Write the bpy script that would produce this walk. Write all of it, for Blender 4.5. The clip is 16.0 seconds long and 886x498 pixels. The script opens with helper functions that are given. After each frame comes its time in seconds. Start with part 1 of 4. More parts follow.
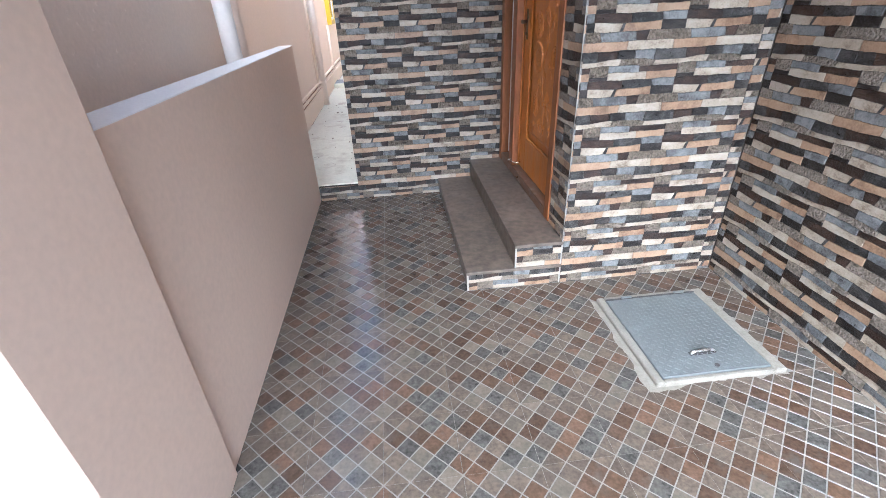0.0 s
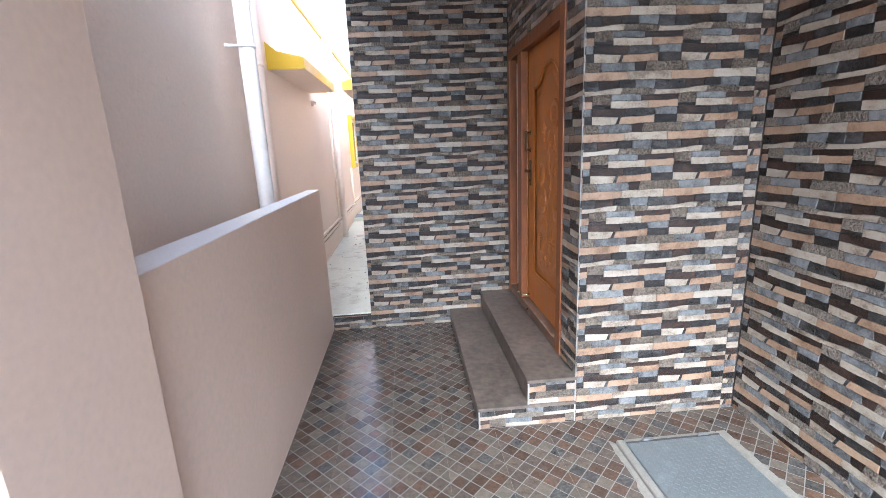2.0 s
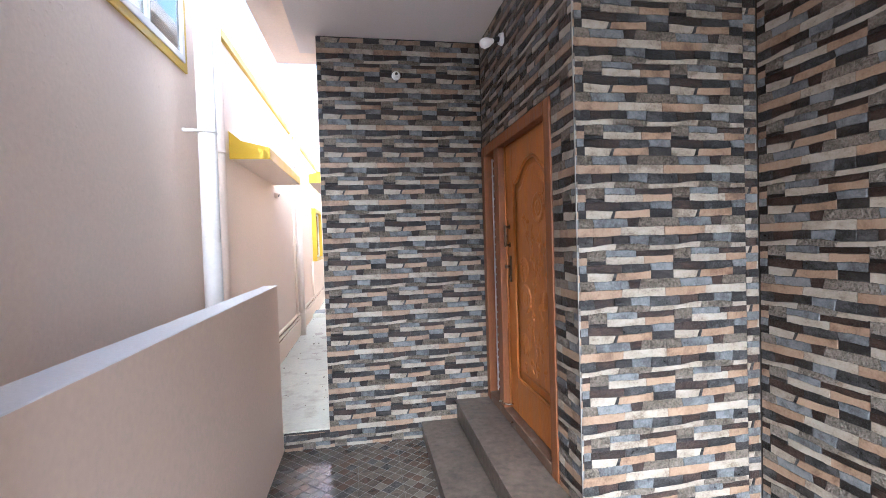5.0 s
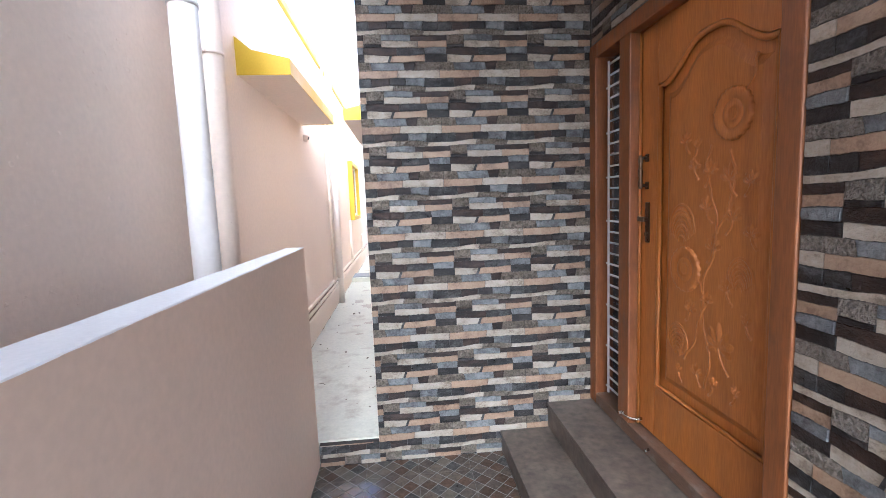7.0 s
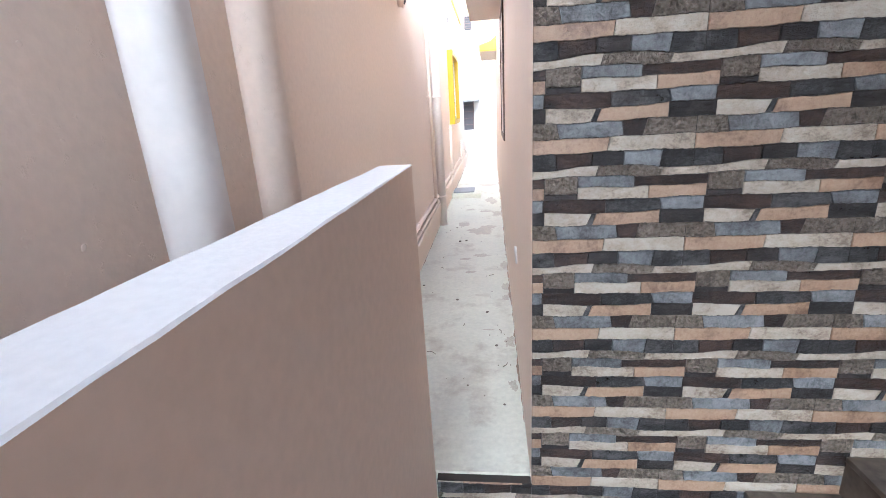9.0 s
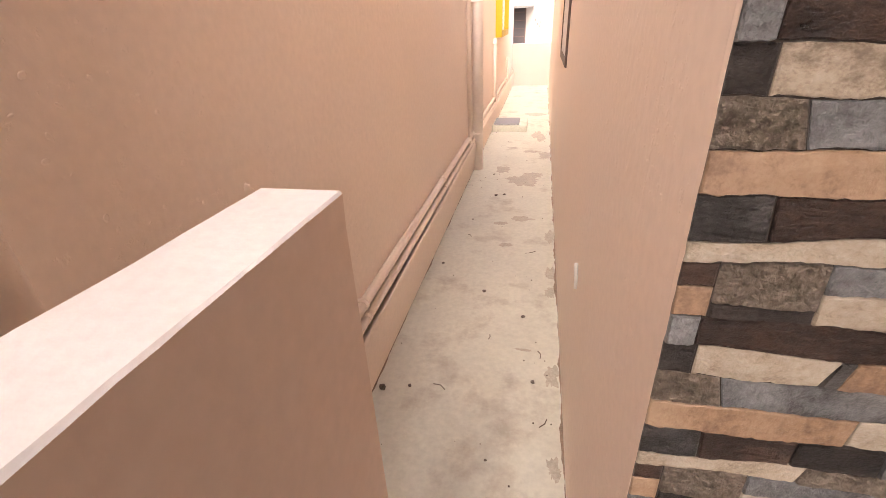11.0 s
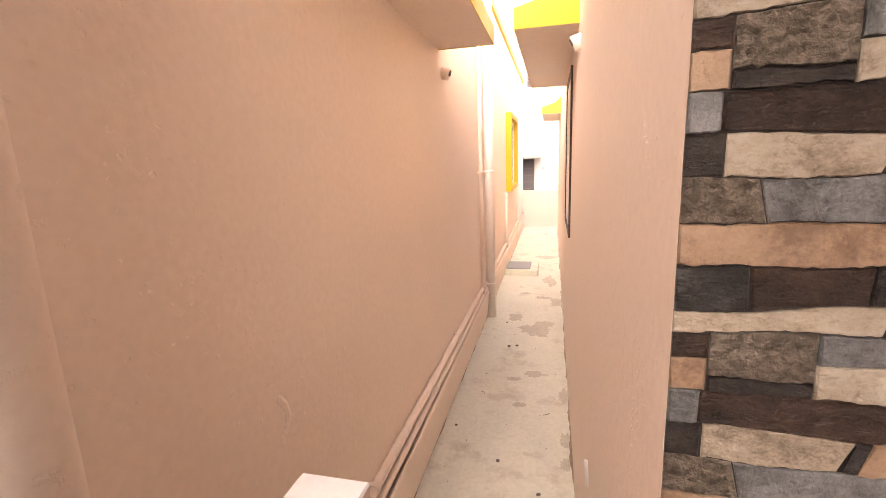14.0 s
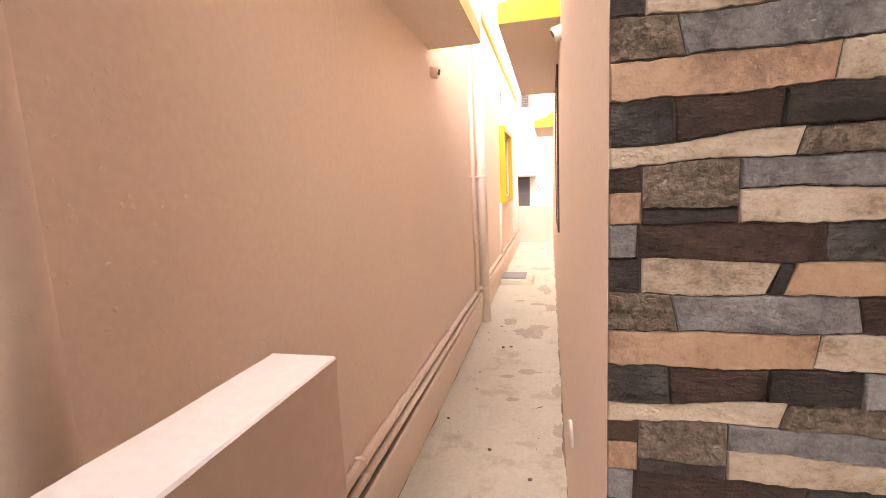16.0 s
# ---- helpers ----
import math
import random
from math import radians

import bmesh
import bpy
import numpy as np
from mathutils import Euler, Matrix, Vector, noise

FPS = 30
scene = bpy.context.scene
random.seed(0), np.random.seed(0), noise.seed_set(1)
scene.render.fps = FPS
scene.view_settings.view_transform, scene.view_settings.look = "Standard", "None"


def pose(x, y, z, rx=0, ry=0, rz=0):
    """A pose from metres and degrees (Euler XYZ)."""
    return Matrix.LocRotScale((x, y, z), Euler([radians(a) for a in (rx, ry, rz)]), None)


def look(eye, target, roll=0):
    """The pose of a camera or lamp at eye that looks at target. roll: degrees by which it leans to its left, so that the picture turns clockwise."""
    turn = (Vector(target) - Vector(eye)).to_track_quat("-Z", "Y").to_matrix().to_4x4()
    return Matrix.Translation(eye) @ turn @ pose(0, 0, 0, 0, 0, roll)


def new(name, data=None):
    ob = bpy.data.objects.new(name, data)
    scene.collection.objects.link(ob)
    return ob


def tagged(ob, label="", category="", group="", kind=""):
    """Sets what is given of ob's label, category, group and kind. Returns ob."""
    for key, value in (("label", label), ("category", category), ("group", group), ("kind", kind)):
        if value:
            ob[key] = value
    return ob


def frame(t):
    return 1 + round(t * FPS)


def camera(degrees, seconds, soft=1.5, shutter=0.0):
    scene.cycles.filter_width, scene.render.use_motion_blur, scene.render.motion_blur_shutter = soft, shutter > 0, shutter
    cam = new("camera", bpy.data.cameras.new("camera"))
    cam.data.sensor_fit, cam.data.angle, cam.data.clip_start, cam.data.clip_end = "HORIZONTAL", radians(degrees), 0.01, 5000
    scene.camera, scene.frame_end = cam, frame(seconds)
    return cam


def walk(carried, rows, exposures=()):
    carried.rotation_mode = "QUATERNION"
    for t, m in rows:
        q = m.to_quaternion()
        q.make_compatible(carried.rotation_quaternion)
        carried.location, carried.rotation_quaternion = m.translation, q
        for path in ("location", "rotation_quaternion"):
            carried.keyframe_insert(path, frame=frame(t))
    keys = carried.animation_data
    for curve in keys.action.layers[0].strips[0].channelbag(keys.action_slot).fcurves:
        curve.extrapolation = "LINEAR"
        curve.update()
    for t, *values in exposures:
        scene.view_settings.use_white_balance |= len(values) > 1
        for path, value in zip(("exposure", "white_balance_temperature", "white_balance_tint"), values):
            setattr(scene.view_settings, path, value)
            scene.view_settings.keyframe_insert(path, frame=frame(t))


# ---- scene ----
cam = camera(89.6, 16.0, soft=0.55)

PATH = [
    (0, (0.066, -0.118, 1.596), (0.225, 1.622, 0.622), -2.6),
    (0.5, (0.061, -0.145, 1.619), (0.213, 1.665, 0.782), -2.4),
    (1, (0.066, -0.158, 1.632), (0.211, 1.711, 0.933), -2.5),
    (1.5, (0.068, -0.171, 1.65), (0.21, 1.742, 1.082), -2.5),
    (2, (0.07, -0.167, 1.667), (0.217, 1.775, 1.213), -2.5),
    (2.5, (0.077, -0.169, 1.671), (0.236, 1.799, 1.349), -2.8),
    (3, (0.076, -0.166, 1.689), (0.276, 1.809, 1.446), -2.8),
    (5.3, (0.0, 0.297, 1.647), (0.348, 2.266, 1.608), -1.7),
    (5.5, (0.004, 0.395, 1.63), (0.354, 2.363, 1.592), -1.7),
    (6, (0.021, 0.67, 1.599), (0.37, 2.639, 1.551), -1.8),
    (6.5, (-0.028, 0.959, 1.568), (0.207, 2.943, 1.471), -2.1),
    (7, (-0.135, 1.262, 1.565), (0.044, 3.242, 1.35), -2.2),
    (7.5, (-0.23, 1.589, 1.555), (-0.103, 3.561, 1.25), -2.3),
    (8, (-0.333, 1.914, 1.541), (-0.331, 3.877, 1.159), -2.8),
    (8.5, (-0.445, 2.21, 1.514), (-0.566, 4.149, 1.04), -3.4),
    (8.7, (-0.45, 2.324, 1.49), (-0.618, 4.248, 0.968), -3.4),
    (10.8, (-0.485, 3.382, 1.473), (-0.864, 5.129, 0.577), -2.7),
    (11, (-0.484, 3.422, 1.497), (-0.873, 5.158, 0.584), -2.6),
    (11.5, (-0.477, 3.451, 1.573), (-0.89, 5.167, 0.633), -2.6),
    (12, (-0.461, 3.451, 1.639), (-0.891, 5.161, 0.696), -2.6),
    (12.5, (-0.455, 3.435, 1.679), (-0.902, 5.192, 0.834), -2.6),
    (13, (-0.461, 3.408, 1.722), (-0.923, 5.235, 1.051), -2.3),
    (13.5, (-0.458, 3.385, 1.753), (-0.928, 5.259, 1.236), -2.2),
    (14, (-0.458, 3.371, 1.76), (-0.93, 5.274, 1.367), -2.2),
    (14.5, (-0.46, 3.373, 1.741), (-0.933, 5.29, 1.422), -2.3),
    (15, (-0.455, 3.377, 1.679), (-0.929, 5.3, 1.404), -2.3),
    (15.5, (-0.428, 3.361, 1.611), (-0.9, 5.287, 1.357), -2.4),
    (16, (-0.399, 3.313, 1.564), (-0.867, 5.237, 1.281), -2.7),
]
# stops, kelvin, tint: the clip's camera warms and brightens as it leaves the porch
EXPO = [(0.0, 2.88, 4850, 5), (3.0, 2.98, 4850, 5), (6.5, 3.06, 4850, 5), (7.4, 3.14, 4850, 5), (8.0, 3.02, 4800, 4), (8.7, 2.94, 4800, 4), (10.8, 2.86, 6550, 18), (12.0, 2.84, 6850, 20), (14.0, 2.82, 7000, 21), (16.0, 2.78, 7000, 21)]
walk(cam, [(t, look(eye, target, roll)) for t, eye, target, roll in PATH], EXPO)

# ---- world and light: bright overcast day ----
world = bpy.data.worlds.new("sky")
scene.world = world
world.use_nodes = True
wn = world.node_tree.nodes
wl = world.node_tree.links
wn.clear()
w_out = wn.new("ShaderNodeOutputWorld")
w_bg = wn.new("ShaderNodeBackground")
w_hs = wn.new("ShaderNodeHueSaturation")
w_sky = wn.new("ShaderNodeTexSky")
w_sky.sky_type = "NISHITA"
w_sky.sun_disc = False
w_sky.sun_elevation = radians(43)
w_sky.sun_rotation = radians(193)
w_sky.air_density, w_sky.dust_density, w_sky.ozone_density = 1.0, 6.0, 1.0
w_hs.inputs["Saturation"].default_value = 0.85
w_bg.inputs["Strength"].default_value = 0.15
wl.new(w_sky.outputs[0], w_hs.inputs["Color"])
wl.new(w_hs.outputs[0], w_bg.inputs["Color"])
wl.new(w_bg.outputs[0], w_out.inputs["Surface"])
sun = new("sun", bpy.data.lights.new("sun", "SUN"))
sun.data.energy, sun.data.angle, sun.data.color = 1.0, radians(45), (1.0, 0.97, 0.93)
sun.matrix_world = look((-2.0, -8.4, 8), (0.0, 0.0, 0))

# ---- materials ----
def mat(name, base, rough=0.6, metal=0.0, vary=0.15, scale=6.0, fine=120.0, bump=0.15, dist=0.004, tint=None, spec=0.5, stretch=(1, 1, 1), per_piece=0.0, stain=0.0, stain_col=(0.3, 0.25, 0.2), stain_scale=1.5, rough_var=0.1, pits=0.0):
    """A surface whose colour varies at two scales, with fine relief and optional blotchy stains; placed by world position."""
    m = bpy.data.materials.new(name)
    m.use_nodes = True
    n, l = m.node_tree.nodes, m.node_tree.links
    b = n["Principled BSDF"]
    b.inputs["Metallic"].default_value = metal
    b.inputs["Specular IOR Level"].default_value = spec
    geo = n.new("ShaderNodeNewGeometry")
    mp = n.new("ShaderNodeMapping")
    mp.inputs["Scale"].default_value = stretch
    l.new(geo.outputs["Position"], mp.inputs["Vector"])
    big, small = n.new("ShaderNodeTexNoise"), n.new("ShaderNodeTexNoise")
    for t, s, d in ((big, scale, 4), (small, fine, 3)):
        t.inputs["Scale"].default_value = s
        t.inputs["Detail"].default_value = d
        l.new(mp.outputs[0], t.inputs["Vector"])
    add = n.new("ShaderNodeMath")
    add.operation = "ADD"
    l.new(big.outputs["Fac"], add.inputs[0])
    l.new(small.outputs["Fac"], add.inputs[1])
    ramp = n.new("ShaderNodeMapRange")
    ramp.inputs["From Min"].default_value, ramp.inputs["From Max"].default_value = 0.65, 1.35
    l.new(add.outputs[0], ramp.inputs["Value"])
    mix = n.new("ShaderNodeMix")
    mix.data_type = "RGBA"
    lo = [c * (1 - vary) for c in base]
    hi = [min(1, c * (1 + vary)) for c in (tint or base)]
    mix.inputs["A"].default_value, mix.inputs["B"].default_value = (*lo, 1), (*hi, 1)
    l.new(ramp.outputs[0], mix.inputs["Factor"])
    col = mix.outputs["Result"]
    if stain:
        st = n.new("ShaderNodeTexNoise")
        st.inputs["Scale"].default_value, st.inputs["Detail"].default_value, st.inputs["Roughness"].default_value = stain_scale, 6, 0.65
        l.new(geo.outputs["Position"], st.inputs["Vector"])
        sr = n.new("ShaderNodeMapRange")
        sr.inputs["From Min"].default_value, sr.inputs["From Max"].default_value, sr.inputs["To Max"].default_value = 0.54, 0.68, stain
        l.new(st.outputs["Fac"], sr.inputs["Value"])
        m2 = n.new("ShaderNodeMix")
        m2.data_type = "RGBA"
        l.new(sr.outputs[0], m2.inputs["Factor"])
        l.new(col, m2.inputs["A"])
        m2.inputs["B"].default_value = (*stain_col, 1)
        col = m2.outputs["Result"]
    if per_piece:
        oi = n.new("ShaderNodeObjectInfo")
        isl = n.new("ShaderNodeNewGeometry")
        sm = n.new("ShaderNodeMath")
        sm.operation = "ADD"
        l.new(oi.outputs["Random"], sm.inputs[0])
        l.new(isl.outputs["Random Per Island"], sm.inputs[1])
        fr = n.new("ShaderNodeMath")
        fr.operation = "FRACT"
        l.new(sm.outputs[0], fr.inputs[0])
        mr = n.new("ShaderNodeMapRange")
        mr.inputs["To Min"].default_value, mr.inputs["To Max"].default_value = 1 - per_piece, 1 + per_piece
        l.new(fr.outputs[0], mr.inputs["Value"])
        hs = n.new("ShaderNodeHueSaturation")
        l.new(mr.outputs[0], hs.inputs["Value"])
        l.new(col, hs.inputs["Color"])
        col = hs.outputs[0]
    l.new(col, b.inputs["Base Color"])
    rr = n.new("ShaderNodeMapRange")
    rr.inputs["To Min"].default_value, rr.inputs["To Max"].default_value = max(0.02, rough - rough_var), min(1, rough + rough_var)
    rr.inputs["From Min"].default_value, rr.inputs["From Max"].default_value = 0.3, 0.7
    l.new(big.outputs["Fac"], rr.inputs["Value"])
    l.new(rr.outputs[0], b.inputs["Roughness"])
    if bump:
        bp = n.new("ShaderNodeBump")
        bp.inputs["Strength"].default_value, bp.inputs["Distance"].default_value = bump, dist
        height = add.outputs[0]
        if pits:
            pt = n.new("ShaderNodeTexNoise")
            pt.inputs["Scale"].default_value, pt.inputs["Detail"].default_value, pt.inputs["Roughness"].default_value = 24, 4, 0.72
            l.new(geo.outputs["Position"], pt.inputs["Vector"])
            pr = n.new("ShaderNodeMapRange")
            pr.inputs["From Min"].default_value, pr.inputs["From Max"].default_value, pr.inputs["To Max"].default_value = 0.61, 0.72, pits
            l.new(pt.outputs["Fac"], pr.inputs["Value"])
            ps = n.new("ShaderNodeMath")
            ps.operation = "ADD"
            l.new(height, ps.inputs[0])
            l.new(pr.outputs[0], ps.inputs[1])
            height = ps.outputs[0]
        l.new(height, bp.inputs["Height"])
        l.new(bp.outputs[0], b.inputs["Normal"])
    return m


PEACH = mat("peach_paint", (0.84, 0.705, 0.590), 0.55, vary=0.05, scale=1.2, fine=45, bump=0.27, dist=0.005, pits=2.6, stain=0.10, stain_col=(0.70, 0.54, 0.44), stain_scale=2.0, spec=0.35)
# browner peach, also darkened: shade on pillar and parapet is in the colour
PORCH_SHADED = mat("porch_paint_shaded", (0.7200, 0.5480, 0.4280), 0.55, vary=0.06, scale=1.4, fine=40, bump=0.16, dist=0.004, pits=0.25, stain=0.12, stain_col=(0.60, 0.45, 0.35))
CREAM_PAINT = mat("cream_paint", (0.42, 0.385, 0.335), 0.7, vary=0.05, scale=1.5, fine=60, bump=0.15)
WHITE_PAINT = mat("white_paint", (0.8160, 0.7988, 0.7685), 0.6, vary=0.04, scale=2, fine=90, bump=0.15, dist=0.002)
# whiter than the parapet's sides
PARAPET_TOP = mat("parapet_top_pale", (0.745, 0.715, 0.685), 0.6, vary=0.06, scale=3, fine=70, bump=0.25, dist=0.003, stain=0.15, stain_col=(0.60, 0.56, 0.52), stain_scale=6)
CEIL = mat("ceiling_paint", (0.71, 0.65, 0.62), 0.7, vary=0.04, scale=1.5, fine=60, bump=0.1)
# peach made darker: the end wall's strong light is held back in the colour
END_DIMMED = mat("dimmed_peach_paint", (0.57, 0.485, 0.425), 0.7, vary=0.06, scale=2, fine=50, bump=0.2)
RIBBED = mat("ribbed_sheet_paint", (0.52, 0.40, 0.40), 0.5, vary=0.05, scale=3, fine=60, bump=0.05)
YELLOW = mat("yellow_paint", (0.560, 0.365, 0.0075), 0.45, vary=0.06, scale=4, fine=90, bump=0.15, dist=0.002)
PVC = mat("white_pvc", (0.8175, 0.7706, 0.7317), 0.35, vary=0.05, scale=5, fine=40, bump=0.03)
PALE_PIPE = mat("pale_painted_pipe", (0.84, 0.735, 0.645), 0.4, vary=0.05, scale=5, fine=40, bump=0.03)
WHITE_PLASTIC = mat("white_plastic", (0.80, 0.79, 0.76), 0.3, vary=0.03, bump=0.0)
CONCRETE = mat("corridor_cement", (0.590, 0.575, 0.475), 0.62, vary=0.12, scale=2.5, fine=45, bump=0.3, dist=0.004, stain=0.60, stain_col=(0.34, 0.285, 0.215), stain_scale=4.0)
CEMENT_RAW = mat("raw_cement", (0.1476, 0.1387, 0.1240), 0.8, vary=0.2, scale=9, fine=90, bump=0.5, dist=0.004)
CEMENT_DUSTY = mat("dusty_cement", (0.185, 0.168, 0.138), 0.85, vary=0.22, scale=14, fine=110, bump=0.5, dist=0.004, stain=0.5, stain_col=(0.105, 0.090, 0.070), stain_scale=9)
CEMENT_PALE = mat("pale_outdoor_cement", (0.40, 0.39, 0.365), 0.8, vary=0.12, scale=3, fine=50, bump=0.3)
DAMP = mat("damp_patch", (0.425, 0.380, 0.300), 0.55, vary=0.25, scale=14, fine=120, bump=0.2)
DIRT = mat("foot_dirt", (0.250, 0.180, 0.125), 0.85, vary=0.4, scale=18, fine=140, bump=0.4)
# dark brown for the wall hole and the shade painted between the pipes
RECESS_BROWN = mat("hole_and_groove_shade", (0.330, 0.215, 0.150), 0.9, vary=0.35, scale=12, fine=90, bump=0.4)
GROUND = mat("ground_earth", (0.42, 0.39, 0.35), 0.9, vary=0.2, scale=1.2, fine=25, bump=0.4, dist=0.01)
GROUT_W = mat("wall_grout", (0.0340, 0.0255, 0.0190), 0.8, vary=0.2, scale=20, fine=200, bump=0.2)
TRIM = mat("tile_edge_trim", (0.2898, 0.2740, 0.2477), 0.4, vary=0.08, scale=20, bump=0.05)
GROUT_F = mat("floor_grout", (0.1530, 0.1400, 0.1220), 0.85, vary=0.15, scale=8, fine=150, bump=0.15, stain=0.3, stain_col=(0.25, 0.21, 0.18))
STEP = mat("dark_step_stone", (0.0980, 0.0765, 0.0590), 0.42, vary=0.55, scale=7, fine=26, bump=0.28, dist=0.002, stain=0.8, stain_col=(0.178, 0.142, 0.112), stain_scale=3.6)
TEAK = mat("polished_teak", (0.310, 0.098, 0.0140), 0.45, vary=0.10, scale=3.2, fine=46, bump=0.05, dist=0.001, stretch=(3, 4.5, 0.35), tint=(0.425, 0.154, 0.028), stain=0.35, stain_col=(0.255, 0.076, 0.014), stain_scale=2.6)
TEAK_FRAME = mat("teak_frame", (0.1900, 0.0630, 0.0160), 0.50, vary=0.30, scale=6, fine=34, bump=0.06, dist=0.001, stretch=(6, 6, 0.5), stain=0.5, stain_col=(0.085, 0.034, 0.015), stain_scale=4)
SILL_WOOD = mat("dusty_sill_wood", (0.130, 0.072, 0.042), 0.6, vary=0.3, scale=9, fine=60, bump=0.12, dist=0.001, stretch=(3, 0.6, 3), stain=0.6, stain_col=(0.20, 0.165, 0.135), stain_scale=9)
BRONZE = mat("antique_bronze", (0.10, 0.065, 0.04), 0.35, metal=0.9, vary=0.3, scale=40, bump=0.05)
STEEL = mat("bright_steel", (0.62, 0.60, 0.58), 0.25, metal=1.0, vary=0.1, scale=30, bump=0.03)
GRILLE = mat("grille_paint", (0.5920, 0.5680, 0.5440), 0.4, vary=0.06, scale=20, bump=0.05)
PLATE = mat("grey_painted_steel", (0.1120, 0.1190, 0.1170), 0.48, metal=0.15, vary=0.10, scale=8, fine=120, bump=0.1, dist=0.001, stain=0.2, stain_col=(0.27, 0.30, 0.31), stain_scale=6)
LID_GREY = mat("grey_cement_lid", (0.235, 0.240, 0.250), 0.7, vary=0.12, scale=9, fine=80, bump=0.2)
DARK = mat("dark_interior_and_shade", (0.035, 0.03, 0.03), 0.7, vary=0.3, bump=0.0)
BROWN_WOOD = mat("dark_brown_wood", (0.07, 0.04, 0.03), 0.5, vary=0.3, bump=0.1)
PEBBLE = mat("pebble_stone", (0.14, 0.11, 0.085), 0.8, vary=0.3, scale=60, bump=0.3)
GLASS = bpy.data.materials.new("window_glass")
GLASS.use_nodes = True
GLASS.node_tree.nodes["Principled BSDF"].inputs["Transmission Weight"].default_value = 1.0
GLASS.node_tree.nodes["Principled BSDF"].inputs["Roughness"].default_value = 0.05
GLASS.node_tree.nodes["Principled BSDF"].inputs["Base Color"].default_value = (0.9, 0.95, 0.95, 1)

# printed ceramic cladding stones
def stone_mat(name, dark, base, light, rough=0.30, scale=20.0, bump=0.5, dist=0.006, crag=0.0, strata=1.0, pitted=0.2):
    """Glazed stone print: three tones driven by craggy noise, fine grain, thin cracks and matching relief."""
    m = bpy.data.materials.new(name)
    m.use_nodes = True
    n, l = m.node_tree.nodes, m.node_tree.links
    b = n["Principled BSDF"]
    b.inputs["Specular IOR Level"].default_value = 0.42
    geo, oi = n.new("ShaderNodeNewGeometry"), n.new("ShaderNodeObjectInfo")
    mp = n.new("ShaderNodeMapping")
    mp.inputs["Scale"].default_value = (1, 1, strata)
    l.new(geo.outputs["Position"], mp.inputs["Vector"])

    def fbm(sc, detail, rg):
        t = n.new("ShaderNodeTexNoise")
        t.inputs["Scale"].default_value, t.inputs["Detail"].default_value, t.inputs["Roughness"].default_value = sc, detail, rg
        l.new(mp.outputs[0], t.inputs["Vector"])
        return t.outputs["Fac"]

    def calc(op, p, q):
        t = n.new("ShaderNodeMath")
        t.operation = op
        for i, v in enumerate((p, q)):
            if isinstance(v, (int, float)):
                t.inputs[i].default_value = v
            else:
                l.new(v, t.inputs[i])
        return t.outputs[0]

    broad, craggy, grain, chips = fbm(scale * 0.45, 3, 0.5), fbm(scale, 7, 0.68), fbm(260, 3, 0.6), fbm(95, 3, 0.6)
    tone = calc("ADD", calc("ADD", calc("MULTIPLY", broad, 0.35 * (1 - pitted)), calc("MULTIPLY", craggy, 0.50 * (1 - pitted))), calc("ADD", calc("MULTIPLY", grain, 0.15 * (1 - pitted)), calc("MULTIPLY", chips, pitted)))
    shift = calc("ADD", calc("MULTIPLY", calc("ADD", oi.outputs["Random"], geo.outputs["Random Per Island"]), 0.05), -0.05)
    ramp = n.new("ShaderNodeValToRGB")
    ramp.color_ramp.elements[0].position, ramp.color_ramp.elements[0].color = 0.405, (*dark, 1)
    ramp.color_ramp.elements[1].position, ramp.color_ramp.elements[1].color = 0.585, (*light, 1)
    mid = ramp.color_ramp.elements.new(0.49)
    mid.color = (*base, 1)
    l.new(calc("ADD", tone, shift), ramp.inputs["Fac"])
    l.new(ramp.outputs["Color"], b.inputs["Base Color"])
    rr = n.new("ShaderNodeMapRange")
    rr.inputs["From Min"].default_value, rr.inputs["From Max"].default_value = 0.3, 0.7
    rr.inputs["To Min"].default_value, rr.inputs["To Max"].default_value = rough - 0.06, rough + 0.14
    l.new(craggy, rr.inputs["Value"])
    l.new(rr.outputs[0], b.inputs["Roughness"])
    height = calc("ADD", craggy, calc("ADD", calc("MULTIPLY", grain, 0.10), calc("MULTIPLY", chips, 0.28 + crag)))
    if crag:
        vo = n.new("ShaderNodeTexVoronoi")
        vo.feature = "F1"
        vo.inputs["Scale"].default_value = 62
        l.new(mp.outputs[0], vo.inputs["Vector"])
        height = calc("ADD", height, calc("MULTIPLY", vo.outputs["Distance"], -crag))
    bp = n.new("ShaderNodeBump")
    bp.inputs["Strength"].default_value, bp.inputs["Distance"].default_value = bump, dist
    l.new(height, bp.inputs["Height"])
    l.new(bp.outputs[0], b.inputs["Normal"])
    return m


